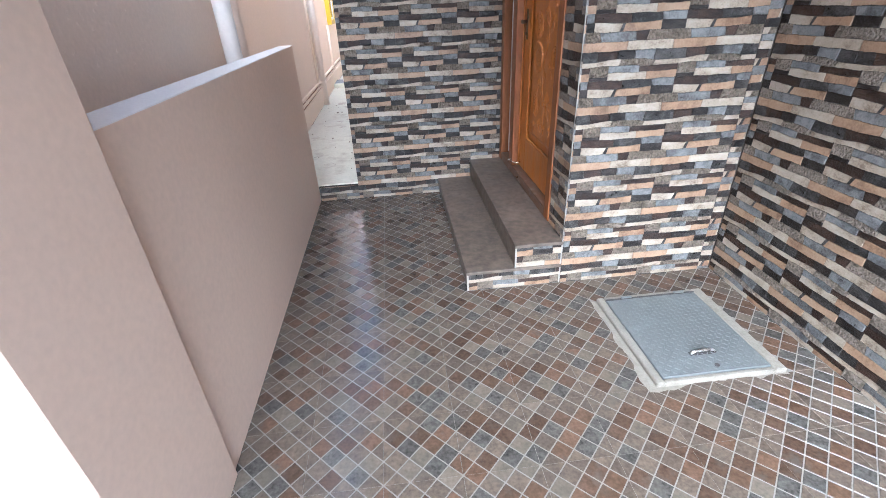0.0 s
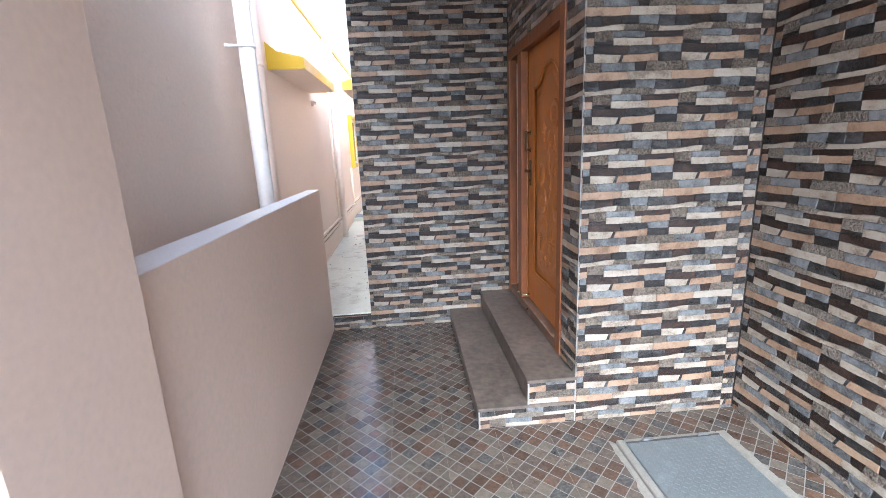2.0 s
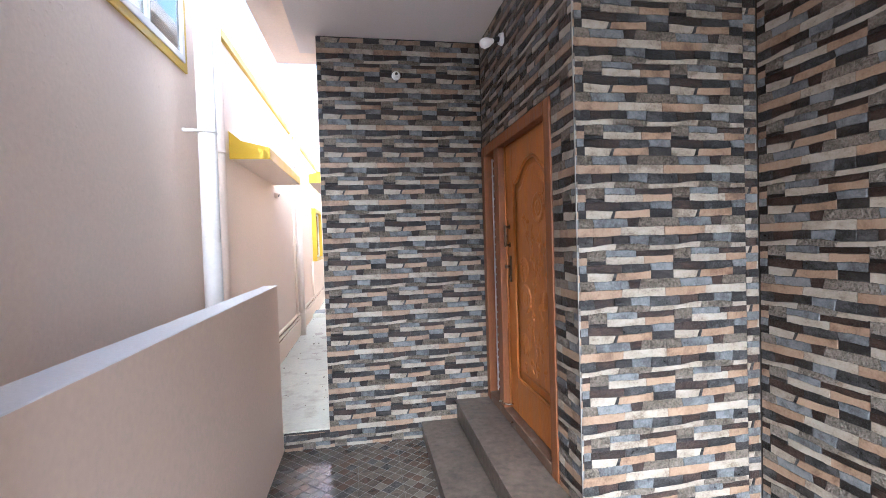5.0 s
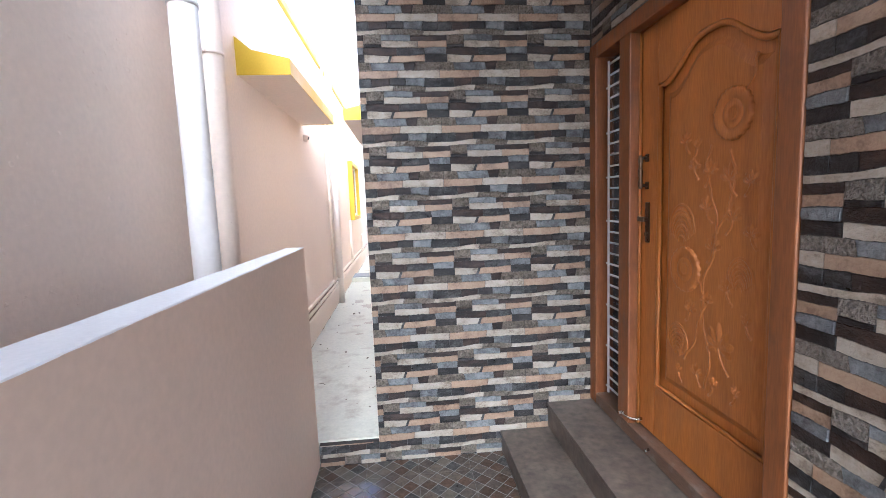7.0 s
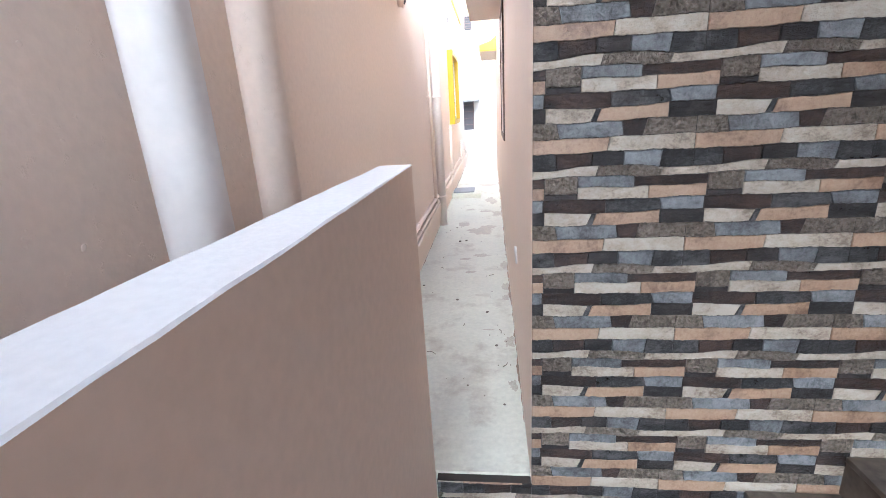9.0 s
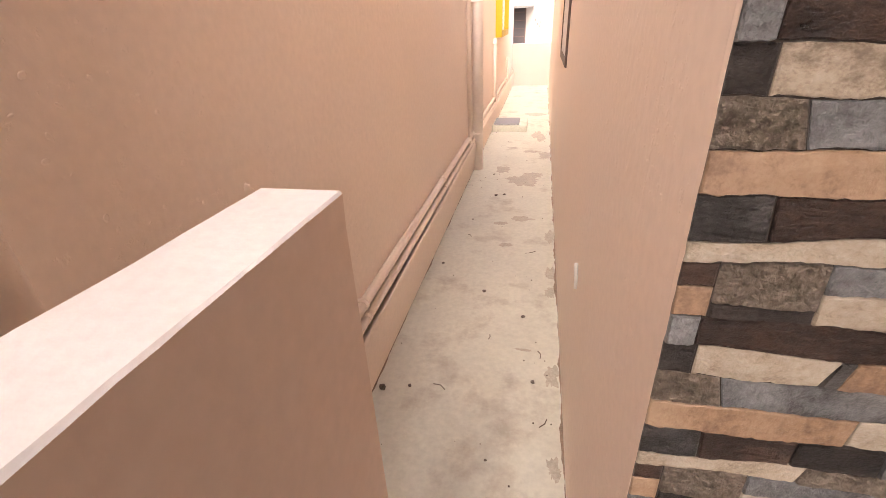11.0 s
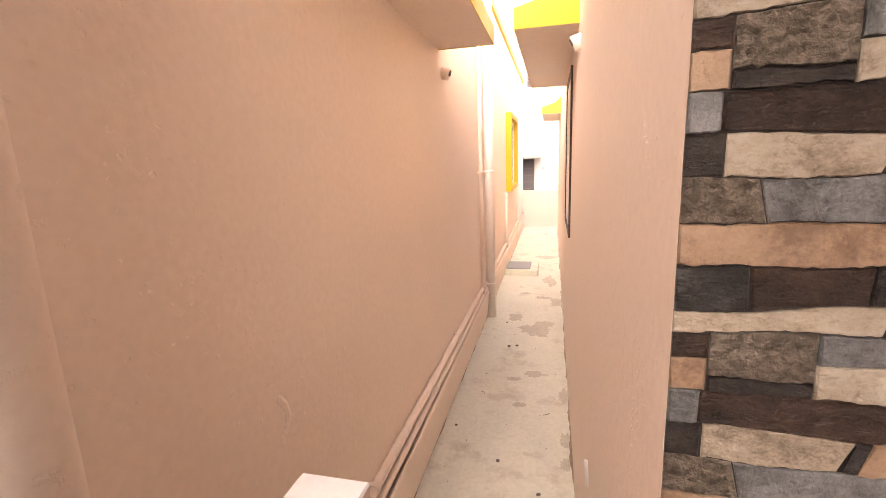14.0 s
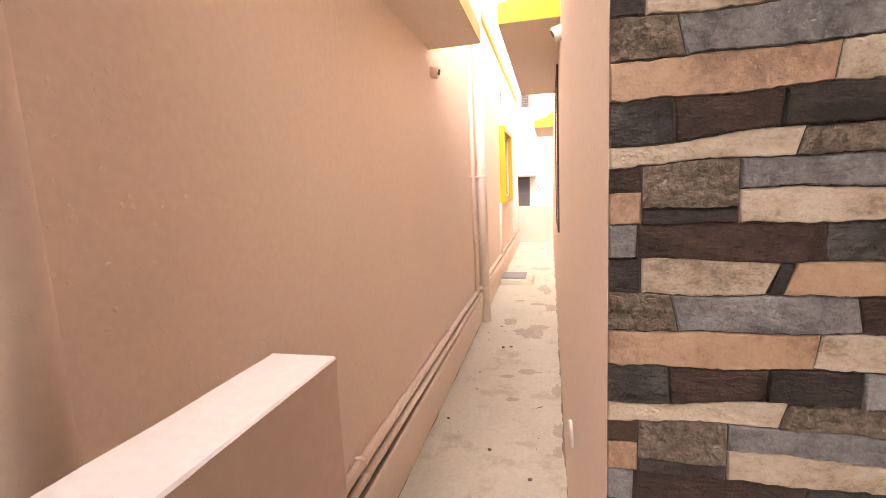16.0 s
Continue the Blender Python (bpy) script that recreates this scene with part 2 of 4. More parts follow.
STONES = {
    "tan": stone_mat("tan_stone", (0.140, 0.082, 0.048), (0.250, 0.162, 0.101), (0.305, 0.212, 0.138), 0.38, 14, 0.50, 0.010),
    "cream": stone_mat("cream_stone", (0.145, 0.108, 0.074), (0.292, 0.243, 0.184), (0.365, 0.318, 0.256), 0.36, 16, 0.65, 0.012, strata=1.4),
    "blue": stone_mat("blue_grey_stone", (0.048, 0.046, 0.045), (0.110, 0.112, 0.113), (0.185, 0.188, 0.189), 0.32, 20, 0.80, 0.015),
    "rough": stone_mat("rough_greige_stone", (0.108, 0.083, 0.061), (0.172, 0.139, 0.107), (0.232, 0.193, 0.152), 0.50, 30, 1.0, 0.030, crag=0.45, pitted=0.5),
    "slate": stone_mat("slate_stone", (0.0064, 0.0052, 0.0046), (0.0172, 0.0148, 0.0136), (0.070, 0.066, 0.063), 0.31, 22, 0.85, 0.015, strata=1.6),
    "brown": stone_mat("dark_brown_stone", (0.0072, 0.0037, 0.0025), (0.0205, 0.0100, 0.0064), (0.050, 0.027, 0.018), 0.33, 20, 0.85, 0.015, strata=1.8),
    "black": stone_mat("black_brown_stone", (0.0044, 0.0032, 0.0027), (0.0098, 0.0070, 0.0059), (0.036, 0.028, 0.024), 0.33, 22, 0.80, 0.015, strata=1.8),
}
# floor mosaic squares
FK = dict(scale=26, fine=75, bump=0.16, dist=0.002, per_piece=0.18, rough_var=0.10, stain=0.6, stain_col=(0.074, 0.066, 0.055), stain_scale=8)
SQUARES = [
    mat("taupe_square", (0.0860, 0.0665, 0.0505), 0.16, vary=0.35, **FK),
    mat("slate_square", (0.0330, 0.0305, 0.0270), 0.15, vary=0.40, tint=(0.067, 0.063, 0.056), **FK),
    mat("rust_square", (0.0830, 0.0500, 0.0320), 0.16, vary=0.35, **FK),
    mat("brown_square", (0.0600, 0.0370, 0.0250), 0.15, vary=0.40, **FK),
    mat("grey_square", (0.1080, 0.0910, 0.0710), 0.17, vary=0.25, **FK),
]

# ---- mesh helpers ----
def box(bm, x0, x1, y0, y1, z0, z1, bevel=0.0, seg=1):
    r = bmesh.ops.create_cube(bm, size=1)
    vs = r["verts"]
    bmesh.ops.scale(bm, vec=(x1 - x0, y1 - y0, z1 - z0), verts=vs)
    bmesh.ops.translate(bm, vec=((x0 + x1) / 2, (y0 + y1) / 2, (z0 + z1) / 2), verts=vs)
    if bevel:
        bmesh.ops.bevel(bm, geom=list({e for v in vs for e in v.link_edges}), offset=bevel, segments=seg, affect="EDGES", profile=0.5)


def tube(bm, points, r, n=12, cap=True):
    """A round bar along the points."""
    pts = [Vector(p) for p in points]
    rings = []
    for i, p in enumerate(pts):
        d = (pts[min(i + 1, len(pts) - 1)] - pts[max(i - 1, 0)]).normalized()
        a = d.orthogonal().normalized() if abs(d.z) < 0.9 else Vector((1, 0, 0)).cross(d).normalized()
        if rings:
            a = (prev - d * prev.dot(d)).normalized()
        prev = a
        b = d.cross(a)
        rr = r[i] if isinstance(r, (list, tuple)) else r
        rings.append([bm.verts.new(p + (a * math.cos(2 * math.pi * k / n) + b * math.sin(2 * math.pi * k / n)) * rr) for k in range(n)])
    for u, v in zip(rings, rings[1:]):
        for k in range(n):
            f = bm.faces.new((u[k], u[(k + 1) % n], v[(k + 1) % n], v[k]))
            f.smooth = n > 6
    if cap:
        bm.faces.new(rings[0][::-1])
        bm.faces.new(rings[-1])


def prism(bm, outline, axis, a, b):
    """Extrudes a 2D outline along an axis from a to b. axis 'x': outline is (y, z); 'y': (x, z); 'z': (x, y)."""
    def at(p, w):
        return {"x": (w, p[0], p[1]), "y": (p[0], w, p[1]), "z": (p[0], p[1], w)}[axis]
    lo = [bm.verts.new(at(p, a)) for p in outline]
    hi = [bm.verts.new(at(p, b)) for p in outline]
    bm.faces.new(lo)
    bm.faces.new(hi[::-1])
    for i in range(len(lo)):
        j = (i + 1) % len(lo)
        bm.faces.new((lo[j], lo[i], hi[i], hi[j]))


def part(name, bm, material, parent=None, label=""):
    bmesh.ops.recalc_face_normals(bm, faces=bm.faces)
    me = bpy.data.meshes.new(name)
    bm.to_mesh(me)
    bm.free()
    me.materials.append(material)
    ob = new(name, me)
    if parent:
        ob.parent = parent
    if label:
        ob["label"] = label
    return ob


def thing(name, label, category, at=(0, 0, 0), group=""):
    e = new(name)
    e.location = at
    e.empty_display_size = 0.1
    return tagged(e, label, category, group)


def structure(ob, label="", category=""):
    return tagged(ob, label, category, kind="structure")


# ---- plan ----
NB = -1.13        # face of the neighbour's wall
HW = -0.334       # corridor face of the house
BACK = 3.859      # clad wall beside the corridor
DOORX = 1.006     # clad wall with the door
FRONT = 2.170     # clad front of the projecting room
RIGHT = 2.012     # clad side wall of the porch
CEILZ = 3.30
CORR = 0.145      # corridor floor
PAR = -0.69       # inner face of the parapet

# ---- large structure ----
g = bmesh.new()
box(g, -600, 600, -600, 600, -0.6, -0.08)
structure(part("ground", g, GROUND), "bare pale earth ground outside the houses", "ground")
g = bmesh.new()
box(g, -0.80, RIGHT + 0.23, -3.2, BACK + 0.05, -0.2, -0.0005)
floor = structure(part("floor", g, GROUT_F), "porch floor of small diagonal mosaic squares with pale grout", "floor")
g = bmesh.new()
box(g, NB - 0.1, HW + 0.05, BACK + 0.03, 13.95, -0.2, CORR, 0.0)
corridor_floor = structure(part("corridor_floor", g, CONCRETE), "pale stained cement floor of the side passage", "floor")
g = bmesh.new()
box(g, NB - 0.1, -0.795, -3.2, BACK + 0.03, -0.2, CORR - 0.004)
structure(part("gutter_floor", g, CEMENT_PALE), "cement strip between parapet and neighbour wall", "floor")

# neighbour house along the passage
nb_house = thing("neighbour_house", "peach painted neighbouring house with yellow trim along the passage", "house", (NB - 1, 6, 0))
nb_house["kind"] = "structure"


def world_child(ob, parent):
    ob.parent = parent
    ob.matrix_parent_inverse = Matrix.Translation(parent.location).inverted()
    return ob


g = bmesh.new()
box(g, NB - 0.25, NB, -4.0, 14.2, -0.2, 3.40)
world_child(part("wall", g, PEACH), nb_house)
g = bmesh.new()
box(g, NB - 0.25, NB - 0.004, -4.0, 14.2, 3.402, 3.60)
world_child(part("upper_wall", g, PEACH), nb_house)
g = bmesh.new()
prism(g, [(NB - 0.1, 3.36), (NB + 0.03, 3.37), (NB + 0.03, 3.44), (NB - 0.1, 3.47)], "y", 3.95, 14.2)
world_child(part("cornice", g, YELLOW, label="yellow painted cornice band"), nb_house)
g = bmesh.new()
box(g, NB - 3.5, NB - 0.26, -4.0, 14.2, 3.44, 3.55)
world_child(part("roof", g, CEMENT_RAW), nb_house)
g = bmesh.new()
prism(g, [(NB, CORR - 0.02), (NB + 0.030, CORR - 0.02), (NB + 0.058, 0.405), (NB + 0.057, 0.421), (NB + 0.052, 0.430), (NB + 0.046, 0.431), (NB + 0.043, 0.422), (NB + 0.042, 0.39), (NB, 0.385)], "y", BACK + 0.3, 13.9)
world_child(part("plinth", g, PEACH, label="low painted plinth at the wall foot"), nb_house)

# strip behind the pipes: the shade of their grooves is in its colour
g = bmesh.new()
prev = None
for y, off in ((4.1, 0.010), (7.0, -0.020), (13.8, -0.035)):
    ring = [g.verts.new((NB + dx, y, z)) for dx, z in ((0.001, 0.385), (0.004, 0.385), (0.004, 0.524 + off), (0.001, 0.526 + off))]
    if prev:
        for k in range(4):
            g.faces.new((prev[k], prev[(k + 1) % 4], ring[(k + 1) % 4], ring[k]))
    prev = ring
world_child(part("groove_shade", g, RECESS_BROWN, label="dark brown strip behind the water pipes, standing for the grooves' shade"), nb_house)

# own house: corridor side and body
g = bmesh.new()
box(g, HW, HW + 0.2, BACK + 0.2005, 13.2, -0.2, 3.56)
box(g, HW, HW + 0.0012, BACK + 0.0015, BACK + 0.2, -0.2, 3.56)
rings = []
for k in range(520):
    z = CORR + k * 0.0061
    d = 0.0026 + 0.0034 * noise.noise((0.3, 4.1, z * 16)) + 0.0026 * noise.noise((7.7, 1.3, z * 61))
    w = 0.0003 + 0.0007 * noise.noise((2.9, 6.6, z * 33))
    rings.append([g.verts.new(p) for p in ((HW - 0.0001, BACK + 0.012, z), (HW - 0.0006 - max(w, 0), BACK + 0.007, z), (HW - 0.0004, BACK + 0.002, z), (HW - 0.0002, BACK - d, z), (HW + 0.0002, BACK + 0.001, z))])
for a, b in zip(rings, rings[1:]):
    for k in range(4):
        g.faces.new((a[k], a[k + 1], b[k + 1], b[k]))
house_side = structure(part("wall_passage", g, PEACH), "peach plastered house wall along the passage", "wall")
g = bmesh.new()
box(g, HW + 0.2, 3.6, 13.0, 13.2, -0.2, 3.56)
structure(part("wall_rear", g, PEACH), "plain rear wall of the house", "wall")

g = bmesh.new()
box(g, HW + 0.0013, DOORX + 0.2, BACK, BACK + 0.2, -0.2, CEILZ + 0.1)
wall_back = structure(part("wall_back", g, GROUT_W), "wall clad with ledge-stone pattern ceramic tiles in grey, tan and brown", "wall")
g = bmesh.new()
box(g, DOORX, DOORX + 0.2, FRONT, 2.441, -0.2, CEILZ + 0.1)
box(g, DOORX, DOORX + 0.2, 2.441, BACK - 0.0005, 2.412, CEILZ + 0.1)
box(g, DOORX + 0.12, DOORX + 0.2, 2.441, BACK - 0.0005, -0.2, 0.29)
wall_door = structure(part("wall_door", g, GROUT_W), "stone-tile clad wall around the front door", "wall")
g = bmesh.new()
box(g, DOORX + 0.201, RIGHT + 0.2, FRONT, FRONT + 0.2, -0.2, CEILZ + 0.1)
wall_front = structure(part("wall_front", g, GROUT_W), "stone-tile clad front of the projecting room", "wall")
g = bmesh.new()
box(g, RIGHT, RIGHT + 0.2, -3.2, FRONT - 0.0005, -0.2, CEILZ + 0.1)
wall_right = structure(part("wall_right", g, GROUT_W), "porch side wall clad with ledge-stone pattern tiles", "wall")
# room behind the door, closed and unlit
g = bmesh.new()
box(g, 3.4, 3.6, FRONT + 0.2, 13.0, -0.2, CEILZ + 0.1)
box(g, DOORX + 0.2, 3.4, FRONT + 0.2, 7.0, 0.1, 0.29)
box(g, DOORX + 0.2, 3.4, 6.9, 7.0, 0.29, CEILZ)
box(g, DOORX + 0.2, DOORX + 0.21, BACK + 0.2, 6.9, 0.29, CEILZ)
structure(part("wall_inner", g, CEIL), "plain walls of the dark room behind the door", "wall")

g = bmesh.new()
box(g, -0.50, RIGHT + 0.2, -1.2, BACK + 0.35, CEILZ, CEILZ + 0.09)
structure(part("ceiling", g, CEIL), "plain grey-white porch ceiling slab", "ceiling")
g = bmesh.new()
box(g, -0.78, 3.6, -1.3, 4.70, CEILZ + 0.091, CEILZ + 0.19)
box(g, HW + 0.1, 3.6, 4.70, 13.2, CEILZ + 0.15, CEILZ + 0.25)
structure(part("roof_slab", g, PEACH), "peach painted roof slab edge over the porch", "ceiling")

# parapet with the gate pillar
g = bmesh.new()
sections = []
for k in range(94):
    f = k / 93
    y = 1.08 + (3.864 - 1.08) * f
    bi, ti, to = -0.685 + (-0.694 + 0.685) * f, -0.735 + (-0.698 + 0.735) * f, -0.912 + (-0.803 + 0.912) * f
    n1, n2, n3 = (0.0022 * noise.noise((q, y * 7, 0.5)) + 0.0014 * noise.noise((q, y * 31, 1.5)) for q in (0.2, 5.2, 9.2))
    sections.append([g.verts.new(p) for p in ((bi, y, -0.15), (ti + (bi - ti) * 0.03, y, 1.285), (ti + n1, y, 1.3275 + 0.5 * n2), (ti - 0.003 + n1, y, 1.331 + 0.6 * n3), (to + 0.006 + n2, y, 1.331 + 0.6 * n3), (to + n2, y, 1.323 + n1), (to, y, -0.15))])
for a, b in zip(sections, sections[1:]):
    for k in range(7):
        g.faces.new((a[k], a[(k + 1) % 7], b[(k + 1) % 7], b[k]))
g.faces.new(sections[0])
g.faces.new(sections[-1][::-1])
for f in g.faces:
    if f.calc_center_median().z > 1.31 and len(f.verts) == 4:
        f.material_index = 1
parapet = structure(part("parapet", g, PORCH_SHADED), "low peach painted parapet wall with a pale top", "parapet")
parapet.data.materials.append(PARAPET_TOP)
g = bmesh.new()
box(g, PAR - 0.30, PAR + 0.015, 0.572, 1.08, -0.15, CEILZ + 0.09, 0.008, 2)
structure(part("pillar", g, PORCH_SHADED), "square peach painted porch pillar", "pillar")

# end of the passage and the house beyond
g = bmesh.new()
box(g, -1.6, 2.5, 13.9, 14.0, -0.2, 0.985, 0.006)
structure(part("wall_end", g, END_DIMMED), "low peach wall closing the passage", "wall")

FAR = 17.0
far_house = thing("far_house", "cream house behind the end wall with a small shaded window", "house", (-1, FAR + 2, -0.08))
g = bmesh.new()
box(g, -6, 5, FAR, FAR + 0.25, -0.1, 7.0)
world_child(part("wall", g, CREAM_PAINT), far_house)
g = bmesh.new()
box(g, -6, 5, FAR + 0.25, FAR + 5, 6.8, 7.0)
world_child(part("roof", g, CEMENT_RAW), far_house)


# ribbed sheet cladding on the far upper storey
g = bmesh.new()
prev = None
for k in range(165):
    x = -6 + k * 0.0667
    col = [g.verts.new((x, FAR - 0.012 - (0.045 if k % 4 in (1, 2) else 0.0), z)) for z in (5.1, 7.9)]
    if prev:
        g.faces.new((prev[0], col[0], col[1], prev[1]))
    prev = col
back = [g.verts.new((x, FAR - 0.004, z)) for x, z in ((-6, 5.1), (4.94, 5.1), (4.94, 7.9), (-6, 7.9))]
g.faces.new(back)
world_child(part("ribbed_sheet", g, RIBBED, label="pale pink ribbed metal sheet"), far_house)


def far_window(x0, x1, z0, z1, shade):
    g = bmesh.new()
    box(g, x0, x1, FAR - 0.012, FAR - 0.002, z0, z1)
    w = world_child(part("window", g, DARK, label="dark window"), far_house)
    g = bmesh.new()
    for a, b in ((x0 - 0.03, x0), (x1, x1 + 0.03)):
        box(g, a, b, FAR - 0.03, FAR - 0.001, z0, z1)
    box(g, x0 - 0.03, x1 + 0.03, FAR - 0.03, FAR - 0.001, z1, z1 + 0.03)
    f = part("frame", g, BROWN_WOOD)
    f.parent = w
    g = bmesh.new()
    n = 5
    for i in range(n):
        z = z0 + (z1 - z0) * (i + 0.5) / n
        box(g, x0, x1, FAR - 0.028, FAR - 0.016, z - 0.008, z + 0.008)
    bars = part("window_bar", g, BROWN_WOOD)
    bars.parent = w
    if shade:
        g = bmesh.new()
        prism(g, [(FAR, z1 + 0.12), (FAR - 0.45, z1 + 0.05), (FAR - 0.45, z1), (FAR, z1)], "x", x0 - 0.15, x1 + 0.22)
        world_child(part("sunshade", g, CEMENT_RAW, label="grey concrete sunshade"), far_house)


far_window(-1.75, -1.0, 0.72, 1.69, True)
far_window(-1.15, -0.98, 3.7, 4.04, False)

for x, z in ((-0.72, 1.40), (-0.66, 1.30), (-0.58, 1.34), (-0.60, 1.24)):
    g = bmesh.new()
    box(g, x - 0.02, x + 0.02, FAR - 0.008, FAR - 0.001, z - 0.03, z + 0.03, 0.004)
    world_child(part("wall_mark", g, CEMENT_RAW), far_house)

# ---- sunshades ----
def sunshade(name, label, wall_x, side, depth, y0, y1, z):
    """Concrete shade over a window: yellow edges, painted underside. side +1 reaches to +x."""
    e = thing(name, label, "sunshade", (wall_x, (y0 + y1) / 2, z), "window sunshades")
    def prof(d, h):
        return (wall_x + side * d, z + h)
    g = bmesh.new()
    prism(g, [prof(0, 0.004), prof(depth - 0.004, 0.004), prof(depth - 0.004, 0.09), prof(0.10, 0.15), prof(0, 0.23)], "y", y0 + 0.004, y1 - 0.004)
    world_child(part("slab", g, PEACH), e)
    g = bmesh.new()
    for a, b in ((y0, y0 + 0.0035), (y1 - 0.0035, y1)):
        prism(g, [prof(0, 0.0), prof(depth, 0.0), prof(depth, 0.10), prof(0.10, 0.155), prof(0, 0.24)], "y", a, b)
    prism(g, [prof(depth - 0.0035, 0), prof(depth, 0), prof(depth, 0.10), prof(depth - 0.0035, 0.10)], "y", y0 + 0.0035, y1 - 0.0035)
    world_child(part("fascia", g, YELLOW, label="bright yellow painted edge"), e)
    return e


sunshade("sunshade", "peach sunshade with bright yellow edge on the neighbour wall", NB, 1, 0.335, 4.30, 6.16, 2.405)
sunshade("sunshade", "peach sunshade with yellow edge on the house wall", HW, -1, 0.32, 5.82, 7.9, 2.39)
sunshade("sunshade", "far peach sunshade with yellow edge on the house wall", HW, -1, 0.29, 10.66, 12.3, 2.39)

# ---- steps ----
def step(name, x0, x1, z0, z1, label):
    e = thing(name, label, "step", ((x0 + x1) / 2, 3.0, z0))
    g = bmesh.new()
    box(g, x0 + 0.006, x1, FRONT + 0.004, BACK - 0.0005, z0, z1 - 0.022)
    world_child(part("riser", g, STEP), e)
    g = bmesh.new()
    box(g, x0 - 0.004, x1 - 0.001, FRONT - 0.010, BACK - 0.008, z1 - 0.021, z1, 0.003, 2)
    world_child(part("tread", g, STEP), e)
    return e


step1 = step("step", 0.415, DOORX, 0.0, 0.138, "low step of dark grey dusty stone")
step2 = step("step", 0.712, DOORX, 0.1385, 0.297, "upper step of dark grey stone before the door")

for x, z0, z1 in ((0.4145, 0.001, 0.117), (0.7115, 0.139, 0.276)):
    g = bmesh.new()
    box(g, x, x + 0.010, FRONT - 0.0065, FRONT + 0.001, z0, z1)
    structure(part("trim", g, TRIM), "pale tile edge trim on the step", "trim")

# ---- front door ----
door = thing("front_door", "carved polished teak front door with a barred side light, closed", "door", (1.05, 3.1, 0.297))
Y0, Y1, Z0, Z1 = 2.443, 3.862, 0.2975, 2.411


def dpart(name, g, m, label="", parent=None):
    return world_child(part(name, g, m, label=label), door) if parent is None else part(name, g, m, parent, label)


def frame_bar(y0, y1, z0, z1, x0=0.994, x1=1.11):
    g = bmesh.new()
    box(g, x0, x1, y0, y1, z0, z1, 0.006, 2)
    return g


dpart("jamb", frame_bar(Y0, Y0 + 0.085, Z0, Z1), TEAK_FRAME)
dpart("jamb", frame_bar(Y1 - 0.082, Y1, Z0, Z1), TEAK_FRAME)
dpart("mullion", frame_bar(3.392, 3.502, Z0 + 0.07, Z1 - 0.08), TEAK_FRAME)
dpart("head", frame_bar(Y0 + 0.085, Y1 - 0.082, Z1 - 0.08, Z1), TEAK_FRAME)
dpart("threshold", frame_bar(Y0 + 0.085, Y1 - 0.082, Z0, Z0 + 0.07), SILL_WOOD, "dusty worn wooden threshold")
# beads round the frame openings
for a, b in ((Y0 + 0.085, 3.392),):
    g = bmesh.new()
    tube(g, [(1.046, a + 0.006, Z0 + 0.075), (1.046, a + 0.006, Z1 - 0.086), (1.046, b - 0.006, Z1 - 0.086), (1.046, b - 0.006, Z0 + 0.075)], 0.007, 8)
    dpart("stop_bead", g, TEAK)
# leaf
LX, LY0, LY1, LZ0, LZ1 = 1.056, 2.530, 3.390, 0.370, 2.328
PY0, PY1, PZ0 = 2.580, 3.255, 0.625
SHOULDER, PEAK = 2.055, 2.185


def arch(y, inset=0.0):
    """Height of the panel's curved top at y."""
    u = abs((y - (PY0 + PY1) / 2) / ((PY1 - PY0) / 2 - inset))
    u = min(1, u)
    s = 0.5 + 0.5 * math.cos(math.pi * max(0, (u - 0.12)) / 0.80) if u < 0.92 else 0.0
    s = 1.0 if u < 0.12 else s
    return SHOULDER + (PEAK - SHOULDER) * s - inset


def arch_line(inset, n=24):
    a, b = PY0 + inset, PY1 - inset
    return [(a + (b - a) * i / n, arch(a + (b - a) * i / n, inset)) for i in range(n + 1)]


g = bmesh.new()
box(g, LX, LX + 0.04, LY0, PY0 - 0.0005, LZ0, LZ1, 0.003)
leaf = dpart("stile", g, TEAK)
g = bmesh.new()
box(g, LX, LX + 0.04, PY1 + 0.0005, LY1, LZ0, LZ1, 0.003)
dpart("stile", g, TEAK)
g = bmesh.new()
box(g, LX + 0.0005, LX + 0.04, PY0, PY1, LZ0, PZ0, 0.003)
dpart("bottom_rail", g, TEAK)
g = bmesh.new()
prism(g, arch_line(0) + [(PY1, LZ1), (PY0, LZ1)], "x", LX + 0.0005, LX + 0.04)
dpart("top_rail", g, TEAK)
g = bmesh.new()
box(g, LX + 0.022, LX + 0.038, PY0 - 0.01, PY1 + 0.01, PZ0 - 0.01, PEAK + 0.02)
dpart("back_panel", g, TEAK)
g = bmesh.new()
rim = [(y, z) for y, z in arch_line(0.055)] + [(PY1 - 0.055, PZ0 + 0.055), (PY0 + 0.055, PZ0 + 0.055)]
rim_in = [(y, z) for y, z in arch_line(0.085)] + [(PY1 - 0.085, PZ0 + 0.085), (PY0 + 0.085, PZ0 + 0.085)]
lo = [g.verts.new((LX + 0.022, *p)) for p in rim]
hi = [g.verts.new((LX + 0.008, *p)) for p in rim_in]
for i in range(len(lo)):
    j = (i + 1) % len(lo)
    g.faces.new((lo[i], lo[j], hi[j], hi[i]))
g.faces.new(hi)
panel = dpart("raised_panel", g, TEAK)
g = bmesh.new()
bead = arch_line(0.012)
loop = [(LX + 0.006, y, z) for y, z in bead] + [(LX + 0.006, PY1 - 0.012, PZ0 + 0.012), (LX + 0.006, PY0 + 0.012, PZ0 + 0.012), (LX + 0.006, *bead[0])]
tube(g, loop, 0.012, 8)
dpart("moulding", g, TEAK)


